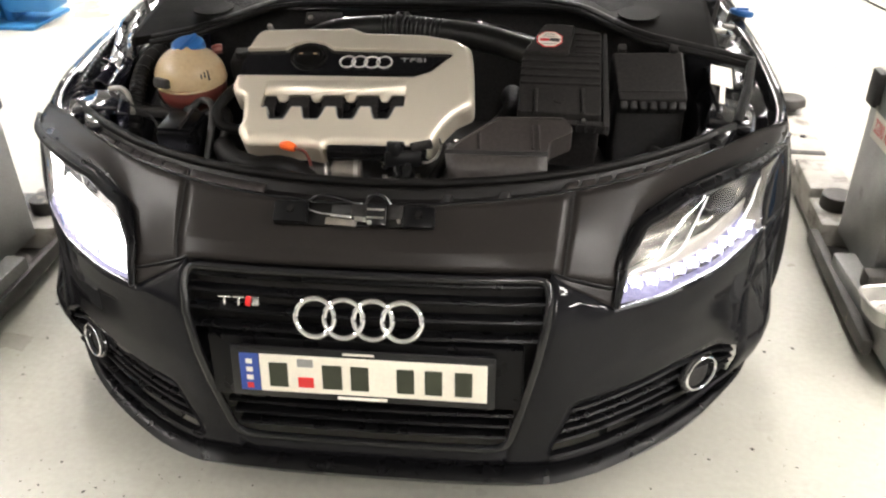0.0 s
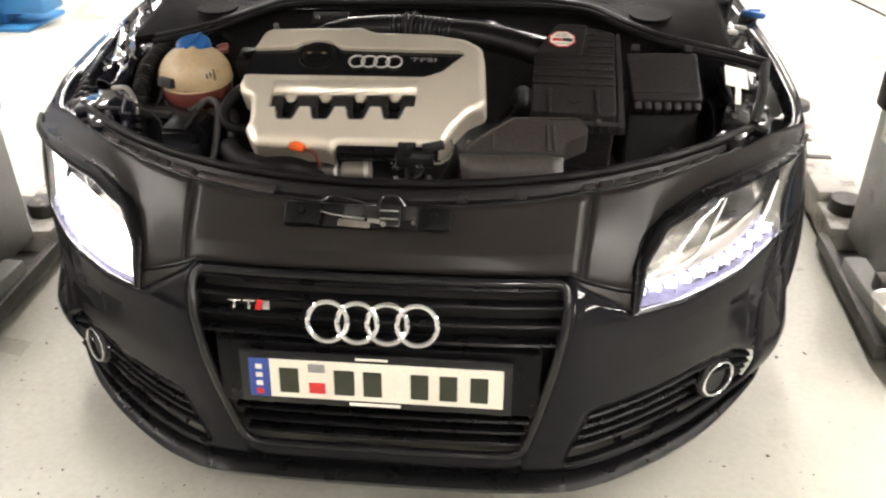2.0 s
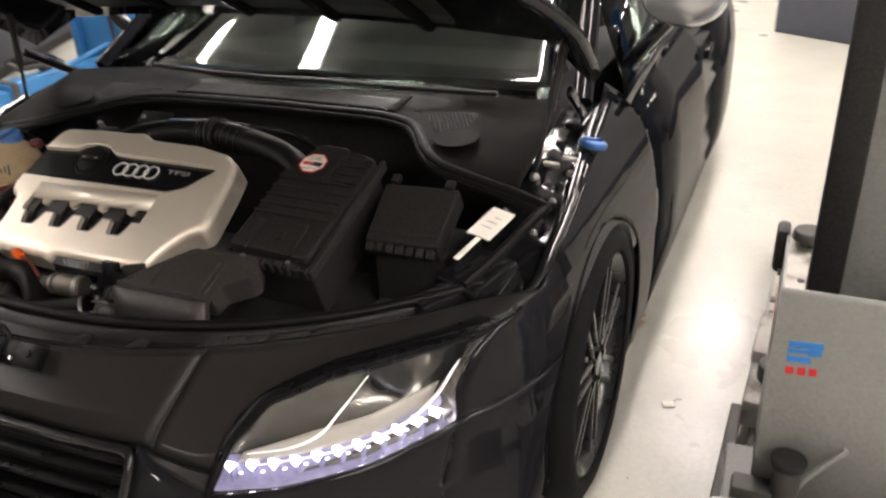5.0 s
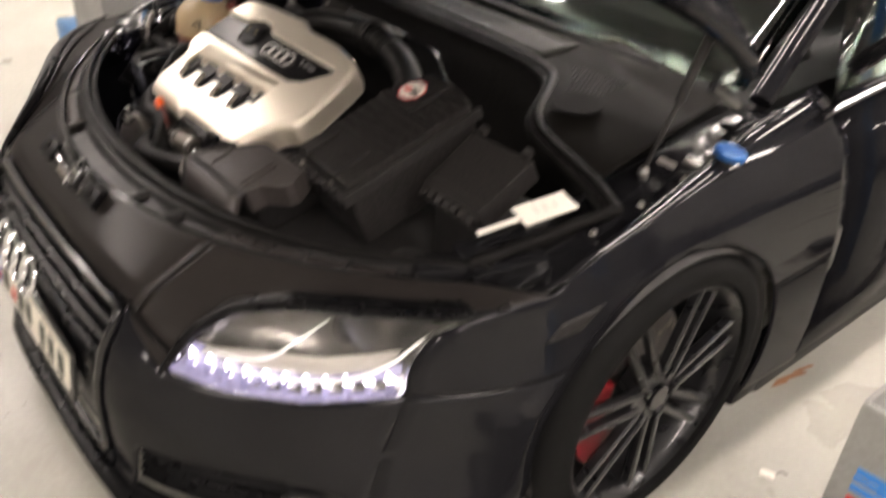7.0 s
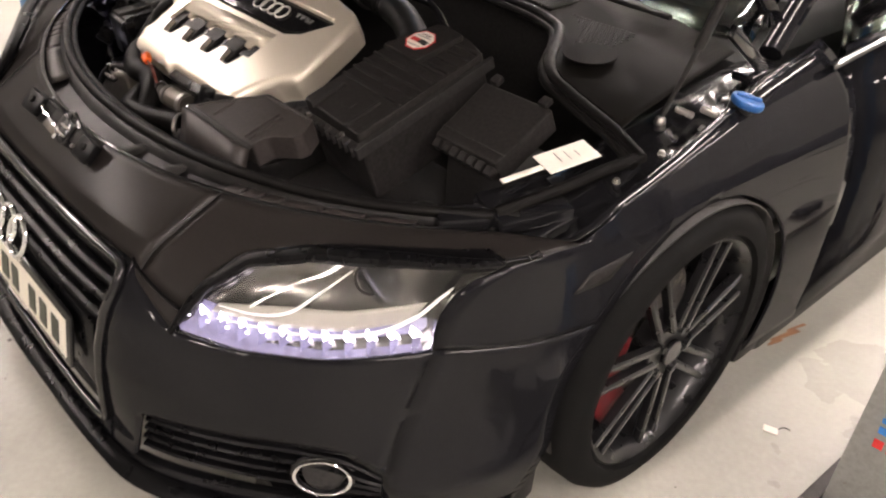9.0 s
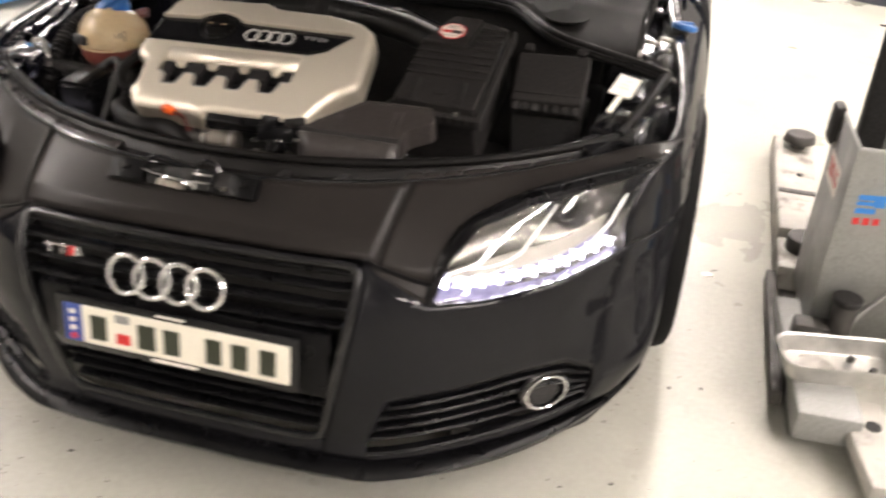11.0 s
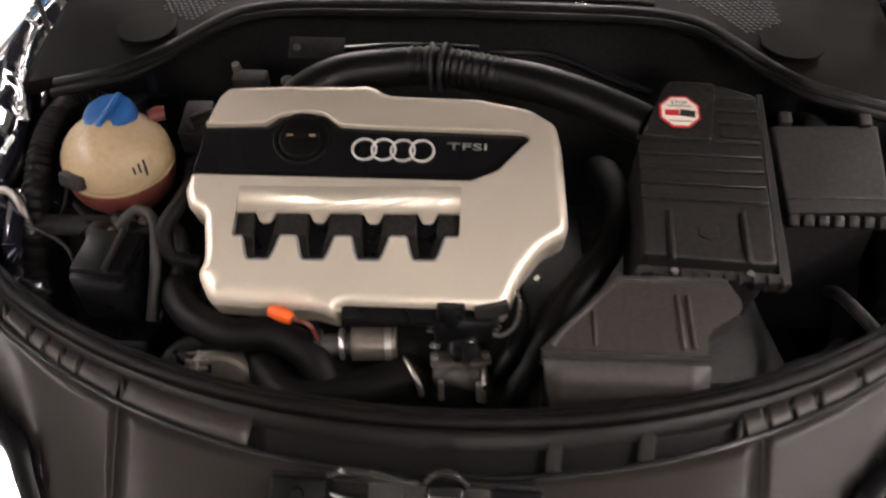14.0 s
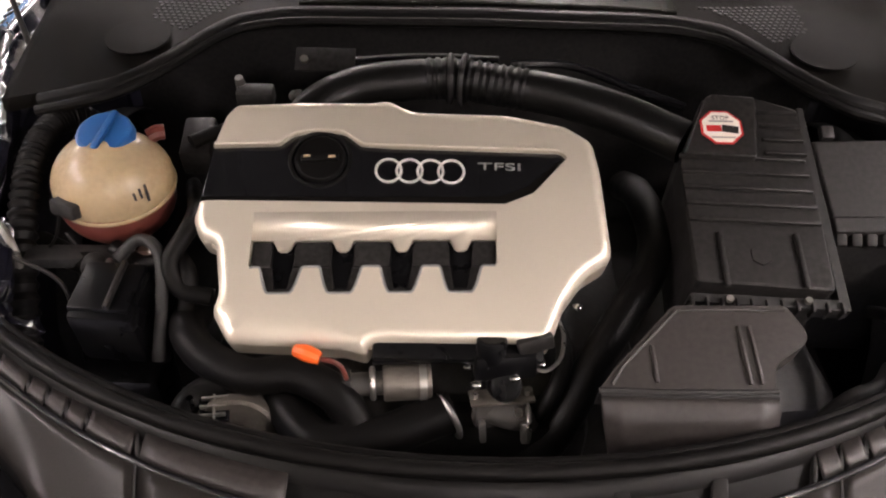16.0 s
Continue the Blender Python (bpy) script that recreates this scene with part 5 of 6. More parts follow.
tube(hs, [(-0.008, 0.398, 0.606), (0.020, 0.392, 0.616), (0.058, 0.394, 0.604), (0.074, 0.398, 0.580)], lambda t: 0.016 - 0.003 * math.sin(3 * math.pi * t), seg=12)
part("thermostat_housing", hs, GRIME, engine, "grubby thermostat housing")
part("flange", box(B(), (0.088, 0.034, 0.005), (0.026, 0.408, 0.634), (-14, 0, 7), bevel=0.002), ALU, engine)
for x, y, z in ((-0.012, 0.404, 0.640), (0.062, 0.412, 0.641), (0.048, 0.386, 0.628)):
    part("bolt", cyl(B(), 0.006, 0.008, (x, y, z), (-14, 0, 7), 6), STEEL, engine)
for x in (0.000, 0.055):
    part("clamp_screw", box(B(), (0.008, 0.012, 0.030), (x, 0.366, 0.612), (-24, 0, 8), bevel=0.002), STEEL, engine)
part("hose_clamp", torus(B(), 0.024, 0.004, (0.062, 0.39, 0.60), (0, 90, 0), 24, 8), STEEL, engine)
part("hose_clamp", torus(B(), 0.030, 0.0045, (-0.045, 0.395, 0.605), (0, 80, 30), 24, 8), STEEL, engine)
part("alternator", cyl(B(), 0.062, 0.110, (-0.345, 0.420, 0.560), (70, 0, 10), 28, bevel=0.008), ALU, engine, "grubby alternator with cooling slots")
part("slot_field", box(B(), (0.040, 0.050, 0.006), (-0.362, 0.392, 0.622), (12, 0, 8), bevel=0.001), GLOSSBLACK, engine)
for k in range(4):
    part("slot_rib", box(B(), (0.036, 0.0035, 0.008), (-0.362, 0.374 + 0.0125 * k, 0.624 + 0.0026 * k), (12, 0, 8), bevel=0.001), STEEL, engine)
part("slot_rib", box(B(), (0.0035, 0.046, 0.008), (-0.362, 0.392, 0.626), (12, 0, 8), bevel=0.001), STEEL, engine)
part("stud", cyl(B(), 0.005, 0.024, (-0.392, 0.388, 0.630), (0, 0, 0), 10), CHROME, engine)
part("alternator_clamp", box(B(), (0.016, 0.070, 0.020), (-0.322, 0.43, 0.606), (-15, 0, -8), bevel=0.003), ALU, engine)
def hose(nm, mat, r, pts):
    part(nm, tube(B(), pts, r, seg=14, n=8), mat, engine)


hose("coolant_hose", RUBBER, 0.026, [(-0.425, 0.56, 0.63), (-0.42, 0.5, 0.655), (-0.385, 0.455, 0.65), (-0.32, 0.425, 0.645), (-0.26, 0.43, 0.645), (-0.2, 0.405, 0.635), (-0.165, 0.37, 0.6)])
hose("coolant_hose", RUBBER, 0.029, [(-0.28, 0.43, 0.6), (-0.255, 0.39, 0.595), (-0.21, 0.355, 0.595), (-0.14, 0.362, 0.6), (-0.08, 0.385, 0.605), (-0.04, 0.4, 0.61)])
hose("coolant_hose", RUBBER, 0.02, [(-0.4, 0.37, 0.52), (-0.408, 0.385, 0.6), (-0.385, 0.415, 0.62), (-0.33, 0.425, 0.625)])
hose("boost_hose", RUBBER, 0.026, [(0.255, 0.86, 0.66), (0.262, 0.78, 0.7), (0.268, 0.68, 0.705), (0.25, 0.6, 0.7), (0.2, 0.52, 0.68), (0.15, 0.45, 0.64), (0.11, 0.4, 0.58), (0.07, 0.38, 0.52)])
hose("vent_hose", RUBBER, 0.012, [(0.105, 0.53, 0.66), (0.115, 0.47, 0.655), (0.1, 0.42, 0.64), (0.075, 0.4, 0.6)])
hose("tank_hose", RUBBER, 0.012, [(-0.455, 0.77, 0.79), (-0.42, 0.8, 0.79), (-0.36, 0.815, 0.8), (-0.3, 0.82, 0.78)])
hose("tank_hose", RUBBER, 0.014, [(-0.55, 0.62, 0.7), (-0.5, 0.59, 0.695), (-0.44, 0.575, 0.72), (-0.42, 0.545, 0.7), (-0.43, 0.51, 0.64)])
hose("tank_hose", RUBBER, 0.013, [(-0.47, 0.78, 0.7), (-0.43, 0.66, 0.745), (-0.425, 0.6, 0.755), (-0.445, 0.56, 0.73), (-0.43, 0.535, 0.7), (-0.385, 0.53, 0.69)])
hose("cable_loom", PLASTIC_DK, 0.009, [(-0.53, 0.58, 0.715), (-0.5, 0.6, 0.735), (-0.465, 0.575, 0.735), (-0.455, 0.53, 0.7), (-0.46, 0.47, 0.62)])
hose("cable_loom", PLASTIC_DK, 0.01, [(0.62, 0.62, 0.6), (0.6, 0.55, 0.66), (0.62, 0.48, 0.67), (0.68, 0.44, 0.62)])
hose("cable_loom", PLASTIC_DK, 0.012, [(0.42, 0.38, 0.55), (0.5, 0.42, 0.62), (0.56, 0.45, 0.62), (0.62, 0.52, 0.58)])
hose("brake_pipe", PLASTIC_DK, 0.003, [(-0.66, 0.55, 0.74), (-0.6, 0.54, 0.7), (-0.58, 0.5, 0.62)])
hose("brake_pipe", PLASTIC_DK, 0.003, [(-0.62, 0.63, 0.72), (-0.59, 0.6, 0.68), (-0.585, 0.55, 0.6)])
corr = B()
tube(corr, [(-0.655, 0.48, 0.60), (-0.672, 0.58, 0.70), (-0.690, 0.68, 0.755), (-0.697, 0.76, 0.778), (-0.690, 0.82, 0.785), (-0.665, 0.86, 0.775), (-0.64, 0.88, 0.74)], lambda t: 0.020 + 0.0028 * math.sin(t * 260), seg=12, n=26)
part("corrugated_loom", corr, RUBBER, engine, "ribbed black cable conduit")
pipe = B()
tube(pipe, [(-0.30, 0.80, 0.79), (-0.262, 0.848, 0.815), (-0.212, 0.884, 0.826), (-0.142, 0.904, 0.830), (-0.048, 0.914, 0.832), (0.046, 0.894, 0.830), (0.136, 0.867, 0.829), (0.222, 0.823, 0.825), (0.31, 0.76, 0.818)],
     lambda t: 0.034 + (0.0020 * math.sin(t * 366) if 0.44 < t < 0.67 else 0), seg=16, n=26)
intake = part("intake_pipe", pipe, PIPE, car, "black ribbed intake pipe behind the engine cover")
part("pipe_clamp", torus(B(), 0.038, 0.005, (-0.052, 0.913, 0.832), (0, 90, 0), 28, 8), PLASTIC_DK, intake)
part("pipe_clamp", torus(B(), 0.039, 0.005, (-0.030, 0.911, 0.832), (0, 90, -10), 28, 8), PLASTIC_DK, intake)
shield = part("heat_shield", box(B(), (0.10, 0.045, 0.004), (-0.262, 0.943, 0.846), (30, 0, 0), bevel=0.001), PLASTIC, car, "thin dark heat shield behind the engine")
part("shield_bolt", cyl(B(), 0.007, 0.006, (-0.297, 0.94, 0.848), (30, 0, 0), 10), STEEL, shield)
part("rear_pipe", tube(B(), [(-0.22, 0.95, 0.835), (-0.10, 0.965, 0.838), (0.03, 0.96, 0.838)], 0.012, seg=10), GLOSSBLACK, shield)
part("rear_rail", tube(B(), [(0.05, 0.955, 0.84), (0.15, 0.95, 0.842), (0.25, 0.90, 0.83), (0.33, 0.86, 0.82)], 0.008, seg=8), GLOSSBLACK, shield)
sensor = part("sensor", cyl(B(), 0.010, 0.030, (-0.300, 0.86, 0.825), (60, 0, 30), 14, bevel=0.003), GRIME, car, "small steel sensor and plug behind the cover")
part("sensor_plug", cyl(B(), 0.009, 0.028, (-0.395, 0.885, 0.832), (20, 0, 0), 14, 0.007, bevel=0.002), STEEL, sensor)
part("sensor_base", box(B(), (0.06, 0.03, 0.03), (-0.37, 0.875, 0.815), (10, 0, 0), bevel=0.004), PLASTIC_DK, sensor)
part("side_box", box(B(), (0.050, 0.085, 0.05), (-0.452, 0.80, 0.765), (10, 0, 4), bevel=0.006), PLASTIC, sensor)

# coolant tank
tk = ball(B(), 0.090, (-0.562, 0.705, 0.762), (1.0, 0.96, 0.86), 36, 20)
tank = part("coolant_tank", tk, TANK, car, "cream plastic coolant tank with a blue cap", angle=60)
part("tank_flange", torus(B(), 0.0885, 0.0035, (-0.562, 0.705, 0.752), (6, 0, 0), 40, 8, 1.0, 0.96), TANK, tank)
part("tank_base", ball(B(), 0.0895, (-0.562, 0.704, 0.738), (0.985, 0.95, 0.82), 32, 16), COOLANT, tank, "dark pink lower half")
part("tank_cap", cyl(B(), 0.044, 0.020, (-0.562, 0.720, 0.834), (14, 0, 0), 32, 0.041, bevel=0.005), BLUECAP, tank, "blue screw cap")
part("cap_rib", box(B(), (0.012, 0.076, 0.010), (-0.560, 0.718, 0.845), (14, 0, -12), bevel=0.004), BLUECAP, tank)
part("tank_nozzle", tube(B(), [(-0.512, 0.752, 0.812), (-0.500, 0.758, 0.816), (-0.490, 0.762, 0.815)], 0.012, seg=10), COOLANT, tank)
part("tank_sensor", box(B(), (0.046, 0.022, 0.024), (-0.606, 0.628, 0.768), (-12, 0, -26), bevel=0.005), PLASTIC_DK, tank)
part("sensor_wire", tube(B(), [(-0.615, 0.620, 0.762), (-0.622, 0.606, 0.735), (-0.640, 0.602, 0.712), (-0.67, 0.61, 0.70)], 0.0025, seg=6), RUBBER, tank)
for k in range(3):
    part("tank_mark", box(B(), (0.0035, 0.002, 0.012 + 0.003 * k), (-0.507 + 0.007 * k, 0.640 + 0.006 * k, 0.782 + 0.002 * k), (-24, 0, 38)), PLASTIC_DK, tank)
part("tank_mark", box(B(), (0.004, 0.002, 0.014), (-0.492, 0.650, 0.776), (-20, 0, 38)), PLASTIC_DK, tank)
part("tank_bracket", box(B(), (0.14, 0.035, 0.02), (-0.60, 0.60, 0.70), (0, 10, 14), bevel=0.005), PLASTIC_DK, tank)
sb = part("relay_box", box(B(), (0.095, 0.095, 0.10), (-0.525, 0.525, 0.655), (6, 0, -4), bevel=0.008), GRILLE, car, "black relay box with a lid")
part("relay_lid", box(B(), (0.088, 0.085, 0.012), (-0.528, 0.527, 0.708), (8, 0, -4), bevel=0.004), GRILLE, sb)
part("relay_rib", box(B(), (0.008, 0.085, 0.012), (-0.515, 0.525, 0.716), (8, 0, -4), bevel=0.003), PLASTIC, sb)
part("relay_stand", box(B(), (0.13, 0.09, 0.22), (-0.53, 0.505, 0.47), bevel=0.02), GRILLE, sb)
part("metal_bracket", box(B(), (0.055, 0.035, 0.015), (-0.492, 0.600, 0.692), (10, 0, 10), bevel=0.003), STEEL, sb)

# air filter box
AF = tilt(0.50, 0.77, 0.33)
shape = [(0.280, 0.500), (0.468, 0.490), (0.474, 0.700), (0.478, 0.788), (0.415, 0.805), (0.335, 0.806), (0.286, 0.690)]
ab = part("air_filter_box", prism(B(), soften(flat(shape, AF), 0.010), -0.16, 0.0, 0.005), PLASTIC, car, "ribbed black air filter box with an octagonal sticker", m=AF[0])
part("box_crown", prism(B(), soften(flat([(0.288, 0.695), (0.395, 0.690), (0.412, 0.80), (0.338, 0.802)], AF), 0.008), 0.0, 0.012, 0.004), PLASTIC, ab)
for k in range(5):
    y = 0.592 + 0.026 * k
    part("box_rib", box(B(), (0.184, 0.007, 0.006), (0.376, *flat([(0, y)], AF)[0][1:], 0.002), (0, 0, -1.5), bevel=0.002), PLASTIC, ab)
for k in range(4):
    part("box_rib", box(B(), (0.062, 0.007, 0.006), (0.442, flat([(0, 0.705 + 0.024 * k)], AF)[0][1], 0.002), (0, 0, -1.5), bevel=0.002), PLASTIC, ab)
for x in (0.322, 0.428):
    part("box_rib", box(B(), (0.008, 0.085, 0.008), (x, flat([(0, 0.533)], AF)[0][1], 0.002), bevel=0.003), PLASTIC, ab)
part("box_emblem", cyl(B(), 0.016, 0.003, (0.376, flat([(0, 0.54)], AF)[0][1], 0.0), (0, 0, 0), 6, bevel=0.001), PLASTIC, ab)
part("box_rim", prism(B(), soften(flat([(0.268, 0.478), (0.487, 0.468), (0.492, 0.80), (0.482, 0.80), (0.474, 0.482), (0.275, 0.490)], AF), 0.003), -0.035, -0.012, 0.003), PLASTIC_DK, ab)
for k in range(11):
    part("box_tooth", box(B(), (0.004, 0.016, 0.022), (0.275 + 0.020 * k, flat([(0, 0.476 - 0.0005 * k)], AF)[0][1], -0.018), bevel=0.001), PLASTIC, ab)
for x in (0.325, 0.43):
    part("box_screw", cyl(B(), 0.005, 0.006, (x, flat([(0, 0.480)], AF)[0][1], -0.008), (0, 0, 0), 10), STEEL, ab)
sc0 = flat([(0.350, 0.741)], AF)[0]
octa = lambda r, dx=0, dy=0: [(sc0[0] + dx + r * math.cos(math.pi / 8 + k * math.pi / 4), sc0[1] + dy + r * math.sin(math.pi / 8 + k * math.pi / 4)) for k in range(8)]
st = part("sticker", prism(B(), octa(0.0335), 0.012, 0.0128), RED_L, ab, "octagonal red and white sticker")
part("sticker_face", prism(B(), octa(0.0300), 0.0128, 0.0134), WHITE_L, ab)
part("sticker_bar", box(B(), (0.022, 0.011, 0.0006), (sc0[0] - 0.012, sc0[1] - 0.003, 0.0138)), RED_L, ab)
part("sticker_bar", box(B(), (0.024, 0.013, 0.0006), (sc0[0] + 0.012, sc0[1] - 0.004, 0.0138), (0, 0, -8)), PLASTIC_DK, ab)
lettering("sticker_lettering", "STOP", 0.0105, Matrix.Translation((sc0[0], sc0[1] + 0.017, 0.0136)), PLASTIC_DK, ab, 0.0003)
for k in range(2):
    part("sticker_bar", box(B(), (0.036, 0.0022, 0.0006), (sc0[0], sc0[1] + 0.0105 - 0.030 * k, 0.0138)), LIFTGREY, ab)

# cold air scoop
SF = tilt(0.34, 0.742, 0.3)
shape = [(0.134, 0.337), (0.158, 0.366), (0.238, 0.449), (0.384, 0.452), (0.404, 0.416), (0.400, 0.401), (0.355, 0.372), (0.350, 0.340)]
sp = part("air_scoop", prism(B(), soften(flat(shape, SF), 0.006), -0.05, 0.0, 0.004), SCOOP, car, "black plastic cold air scoop", m=SF[0])
front = B()
grid(front, [[Vector((lerp(0.136, 0.350, k / 8), 0.336, 0.735)) for k in range(9)], [Vector((lerp(0.142, 0.352, k / 8), 0.326, 0.70)) for k in range(9)], [Vector((lerp(0.165, 0.365, k / 8), 0.292, 0.60)) for k in range(9)]])
part("scoop_front", front, SCOOP, car, "front face of the air scoop", solid=0.02)
part("scoop_lip", tube(B(), [(0.134, -0.004, -0.001), (0.24, -0.005, 0.0), (0.352, -0.002, -0.001)], 0.004, seg=8), PLASTIC_DK, sp)
part("scoop_edge", tube(B(), [(x, y, 0.001) for x, y in flat([(0.150, 0.343), (0.165, 0.366), (0.242, 0.442), (0.380, 0.445)], SF)], 0.0025, seg=8, smooth=False), SCOOP, sp)
for x, l in ((0.205, 0.050), (0.318, 0.080), (0.332, 0.080)):
    part("scoop_rib", box(B(), (0.005, l, 0.006), (x, l / 2 + 0.006, 0.001), (0, 0, 2), bevel=0.002), SCOOP, sp)

# battery box
FB = tilt(0.637, 0.754, 0.5)
shape = [(0.520, 0.632), (0.678, 0.637), (0.677, 0.776), (0.507, 0.770)]
fb = part("battery_box", prism(B(), soften(flat(shape, FB), 0.006), -0.05, 0.0, 0.006), PLASTIC, car, "black battery box with a ribbed front edge", m=FB[0])
part("battery_case", box(B(), (0.165, 0.15, 0.26), (0.6, 0.02, -0.20), (-26, 0, 0), bevel=0.01), PLASTIC_DK, fb)
for k in range(7):
    part("box_rib", box(B(), (0.017, 0.020, 0.024), (0.531 + 0.0227 * k, -0.010, -0.018), (18, 0, 1.5), bevel=0.004), PLASTIC, fb)
for x in (0.53, 0.655):
    part("box_clip", box(B(), (0.020, 0.022, 0.014), (x, 0.160, 0.003), (0, 0, 0), bevel=0.003), PLASTIC, fb)
part("box_line", box(B(), (0.160, 0.004, 0.004), (0.598, 0.022, 0.0), (0, 0, 1.5), bevel=0.001), PLASTIC_DK, fb)
part("scoop_gap", tube(B(), [(0.136, 0.3325, 0.737), (0.24, 0.3315, 0.737), (0.352, 0.334, 0.737)], 0.004, seg=8), PLASTIC_DK, car, "dark joint of the air scoop")
for x in (0.222, 0.332):
    part("scoop_rib", box(B(), (0.005, 0.008, 0.075), (x, 0.3115, 0.690), (-20, 0, 0), bevel=0.002), SCOOP, car)

# clutter below the coolant tank
bar = part("resonator", tube(B(), [(-0.672, 0.640, 0.690), (-0.62, 0.612, 0.690), (-0.572, 0.590, 0.690)], 0.019, seg=12), MESHGREY, car, "dull plastic resonator below the coolant tank")
part("end_cap", ball(B(), 0.021, (-0.572, 0.590, 0.690)), PLASTIC_DK, bar)
for x, y, z, w, d, h, a, mt in ((-0.535, 0.605, 0.688, 0.040, 0.026, 0.022, 20, GRIME), (-0.505, 0.622, 0.690, 0.022, 0.030, 0.020, -15, ALU), (-0.478, 0.600, 0.690, 0.026, 0.020, 0.018, 35, PLASTIC),
                                (-0.560, 0.632, 0.680, 0.05, 0.02, 0.02, 10, PLASTIC_DK), (-0.50, 0.578, 0.695, 0.018, 0.018, 0.02, 5, GRIME)):
    part("connector", box(B(), (w, d, h), (x, y, z), (8, 0, a), bevel=0.004), mt, bar)
for x, y, z in ((-0.520, 0.610, 0.704), (-0.492, 0.612, 0.704), (-0.548, 0.590, 0.700)):
    part("bolt", ball(B(), 0.006, (x, y, z), (1, 1, 0.7), 10, 6), STEEL, bar)


# ---- two-post lift round the car ----
def lift(sd, dy):
    m = thing("lift_column", (0, dy, 0), "grey and blue two-post lift column with a cabinet at its foot", "vehicle lift", "columns of the lift")
    part("base_plate", box(B(), (0.50, 0.75, 0.025), (sd * 1.56, 1.25, 0.0125), bevel=0.004), GRIME, m, "greasy steel base plate")
    part("post", box(B(), (0.26, 0.14, 2.6), (sd * 1.585, 1.30, 1.325), bevel=0.012), LIFTGREY, m, "grey steel post")
    part("post_channel", box(B(), (0.075, 0.05, 2.5), (sd * 1.425, 1.235, 1.32), bevel=0.01), PLASTIC_DK, m, "black rubber channel strip")
    part("post_back", box(B(), (0.20, 0.34, 2.6), (sd * 1.80, 1.40, 1.325), bevel=0.02), LIFTBLUE, m, "blue enamelled back of the post")
    cab = B()
    x0, x1, y0, y1, zt = 1.325, 1.66, 0.888, 1.20, 0.645
    ring = [(x0, y1), (x0, y0), (x1, y0), (x1, y1)]
    grid(cab, [[Vector((sd * x, y, z)) for x, y in ring] for z in (0.10, 0.35, zt - 0.012, zt)])
    bmesh.ops.bevel(cab, geom=[e for e in cab.edges if abs(e.verts[0].co.z - e.verts[1].co.z) > 0.01 and abs(e.verts[0].co.y - y0) < 0.01], offset=0.008, segments=3, affect="EDGES", profile=0.5)
    cab = part("cabinet", cab, LIFTGREY, m, "scuffed grey open-topped steel cabinet with stickers", solid=0.006)
    part("cabinet_knob", box(B(), (0.030, 0.07, 0.11), (sd * 1.318, 1.175, 0.600), (0, 0, 0), bevel=0.012), PLASTIC_DK, cab, "black rubber corner")
    FM = pose(sd * 1.324, 1.065, 0.500, 90, 0, -90 if sd > 0 else 90)
    part("load_label", box(B(), (0.165, 0.078, 0.001), (0, 0, 0.001)), WHITE_L, cab, "white label with red figures", m=FM)
    lettering("label_lettering", "3200 KG", 0.040, FM @ Matrix.Translation((0, 0, 0.0018)) @ Matrix.Diagonal((0.92, 1.5, 1, 1)), RED_L, cab, 0.0004)
    for dx, dz, w, h, mt in ((0.002, 0.033, 0.066, 0.014, BLUE_L), (0.020, 0.018, 0.026, 0.018, BLUE_L), (-0.012, 0.016, 0.040, 0.010, BLUE_L), (-0.008, -0.004, 0.046, 0.014, BLUE_L),
                             (-0.022, -0.034, 0.016, 0.018, RED_L), (0.001, -0.032, 0.016, 0.020, RED_L), (0.023, -0.030, 0.016, 0.018, RED_L)):
        part("maker_mark", box(B(), (w, 0.0012, h), (sd * 1.388 + dx, 0.8875, 0.487 + dz), (0, -4, 0)), mt, cab)
    part("cabinet_bolt", cyl(B(), 0.008, 0.01, (sd * 1.322, 1.14, 0.55), (0, 90, 0), 10), STEEL, cab)
    part("side_housing", box(B(), (0.20, 0.24, 0.42), (sd * 1.76, 0.98, 0.23), bevel=0.015), LIFTBLUE, m, "blue motor housing")
    arm = part("front_arm", box(B(), (0.15, 0.52, 0.085), (sd * 1.345, 0.78, 0.075), (0, 0, sd * 2), bevel=0.010), LIFTGREY, m, "grubby grey front lifting arm")
    part("arm_tip", box(B(), (0.11, 0.30, 0.05), (sd * 1.455, 0.50, 0.065), (0, 0, sd * 8), bevel=0.015), ARMSTEEL, arm)
    part("arm_hole", cyl(B(), 0.018, 0.004, (sd * 1.455, 0.55, 0.091), (0, 0, 0), 20), PLASTIC_DK, arm)
    part("arm_rail", box(B(), (0.03, 0.62, 0.05), (sd * 1.262, 0.95, 0.05), (0, 0, sd * -2), bevel=0.006), GRIME, arm)
    part("arm_pin", cyl(B(), 0.030, 0.13, (sd * 1.395, 0.842, 0.18), (0, 0, 0), 20, bevel=0.006), GRIME, arm)
    part("arm_pin_cap", cyl(B(), 0.038, 0.018, (sd * 1.395, 0.842, 0.25), (0, 0, 0), 20, bevel=0.004), PLASTIC_DK, arm)
    part("arm_lever", tube(B(), [(sd * 1.415, 0.845, 0.15), (sd * 1.43, 0.85, 0.20), (sd * 1.50, 0.858, 0.30)], 0.007, seg=8), LIFTGREY, arm)
    part("arm_lug", box(B(), (0.09, 0.06, 0.06), (sd * 1.33, 0.845, 0.14), bevel=0.01), GRIME, arm)
    rear = part("rear_arm", box(B(), (0.145, 1.15, 0.085), (sd * 1.385, 1.80, 0.065), (0, 0, sd * -3), bevel=0.010), ARMSTEEL, m, "worn pale rear lifting arm")
    part("arm_step", box(B(), (0.15, 0.24, 0.05), (sd * 1.37, 1.54, 0.12), (0, 0, sd * -3), bevel=0.012), ARMSTEEL, rear)
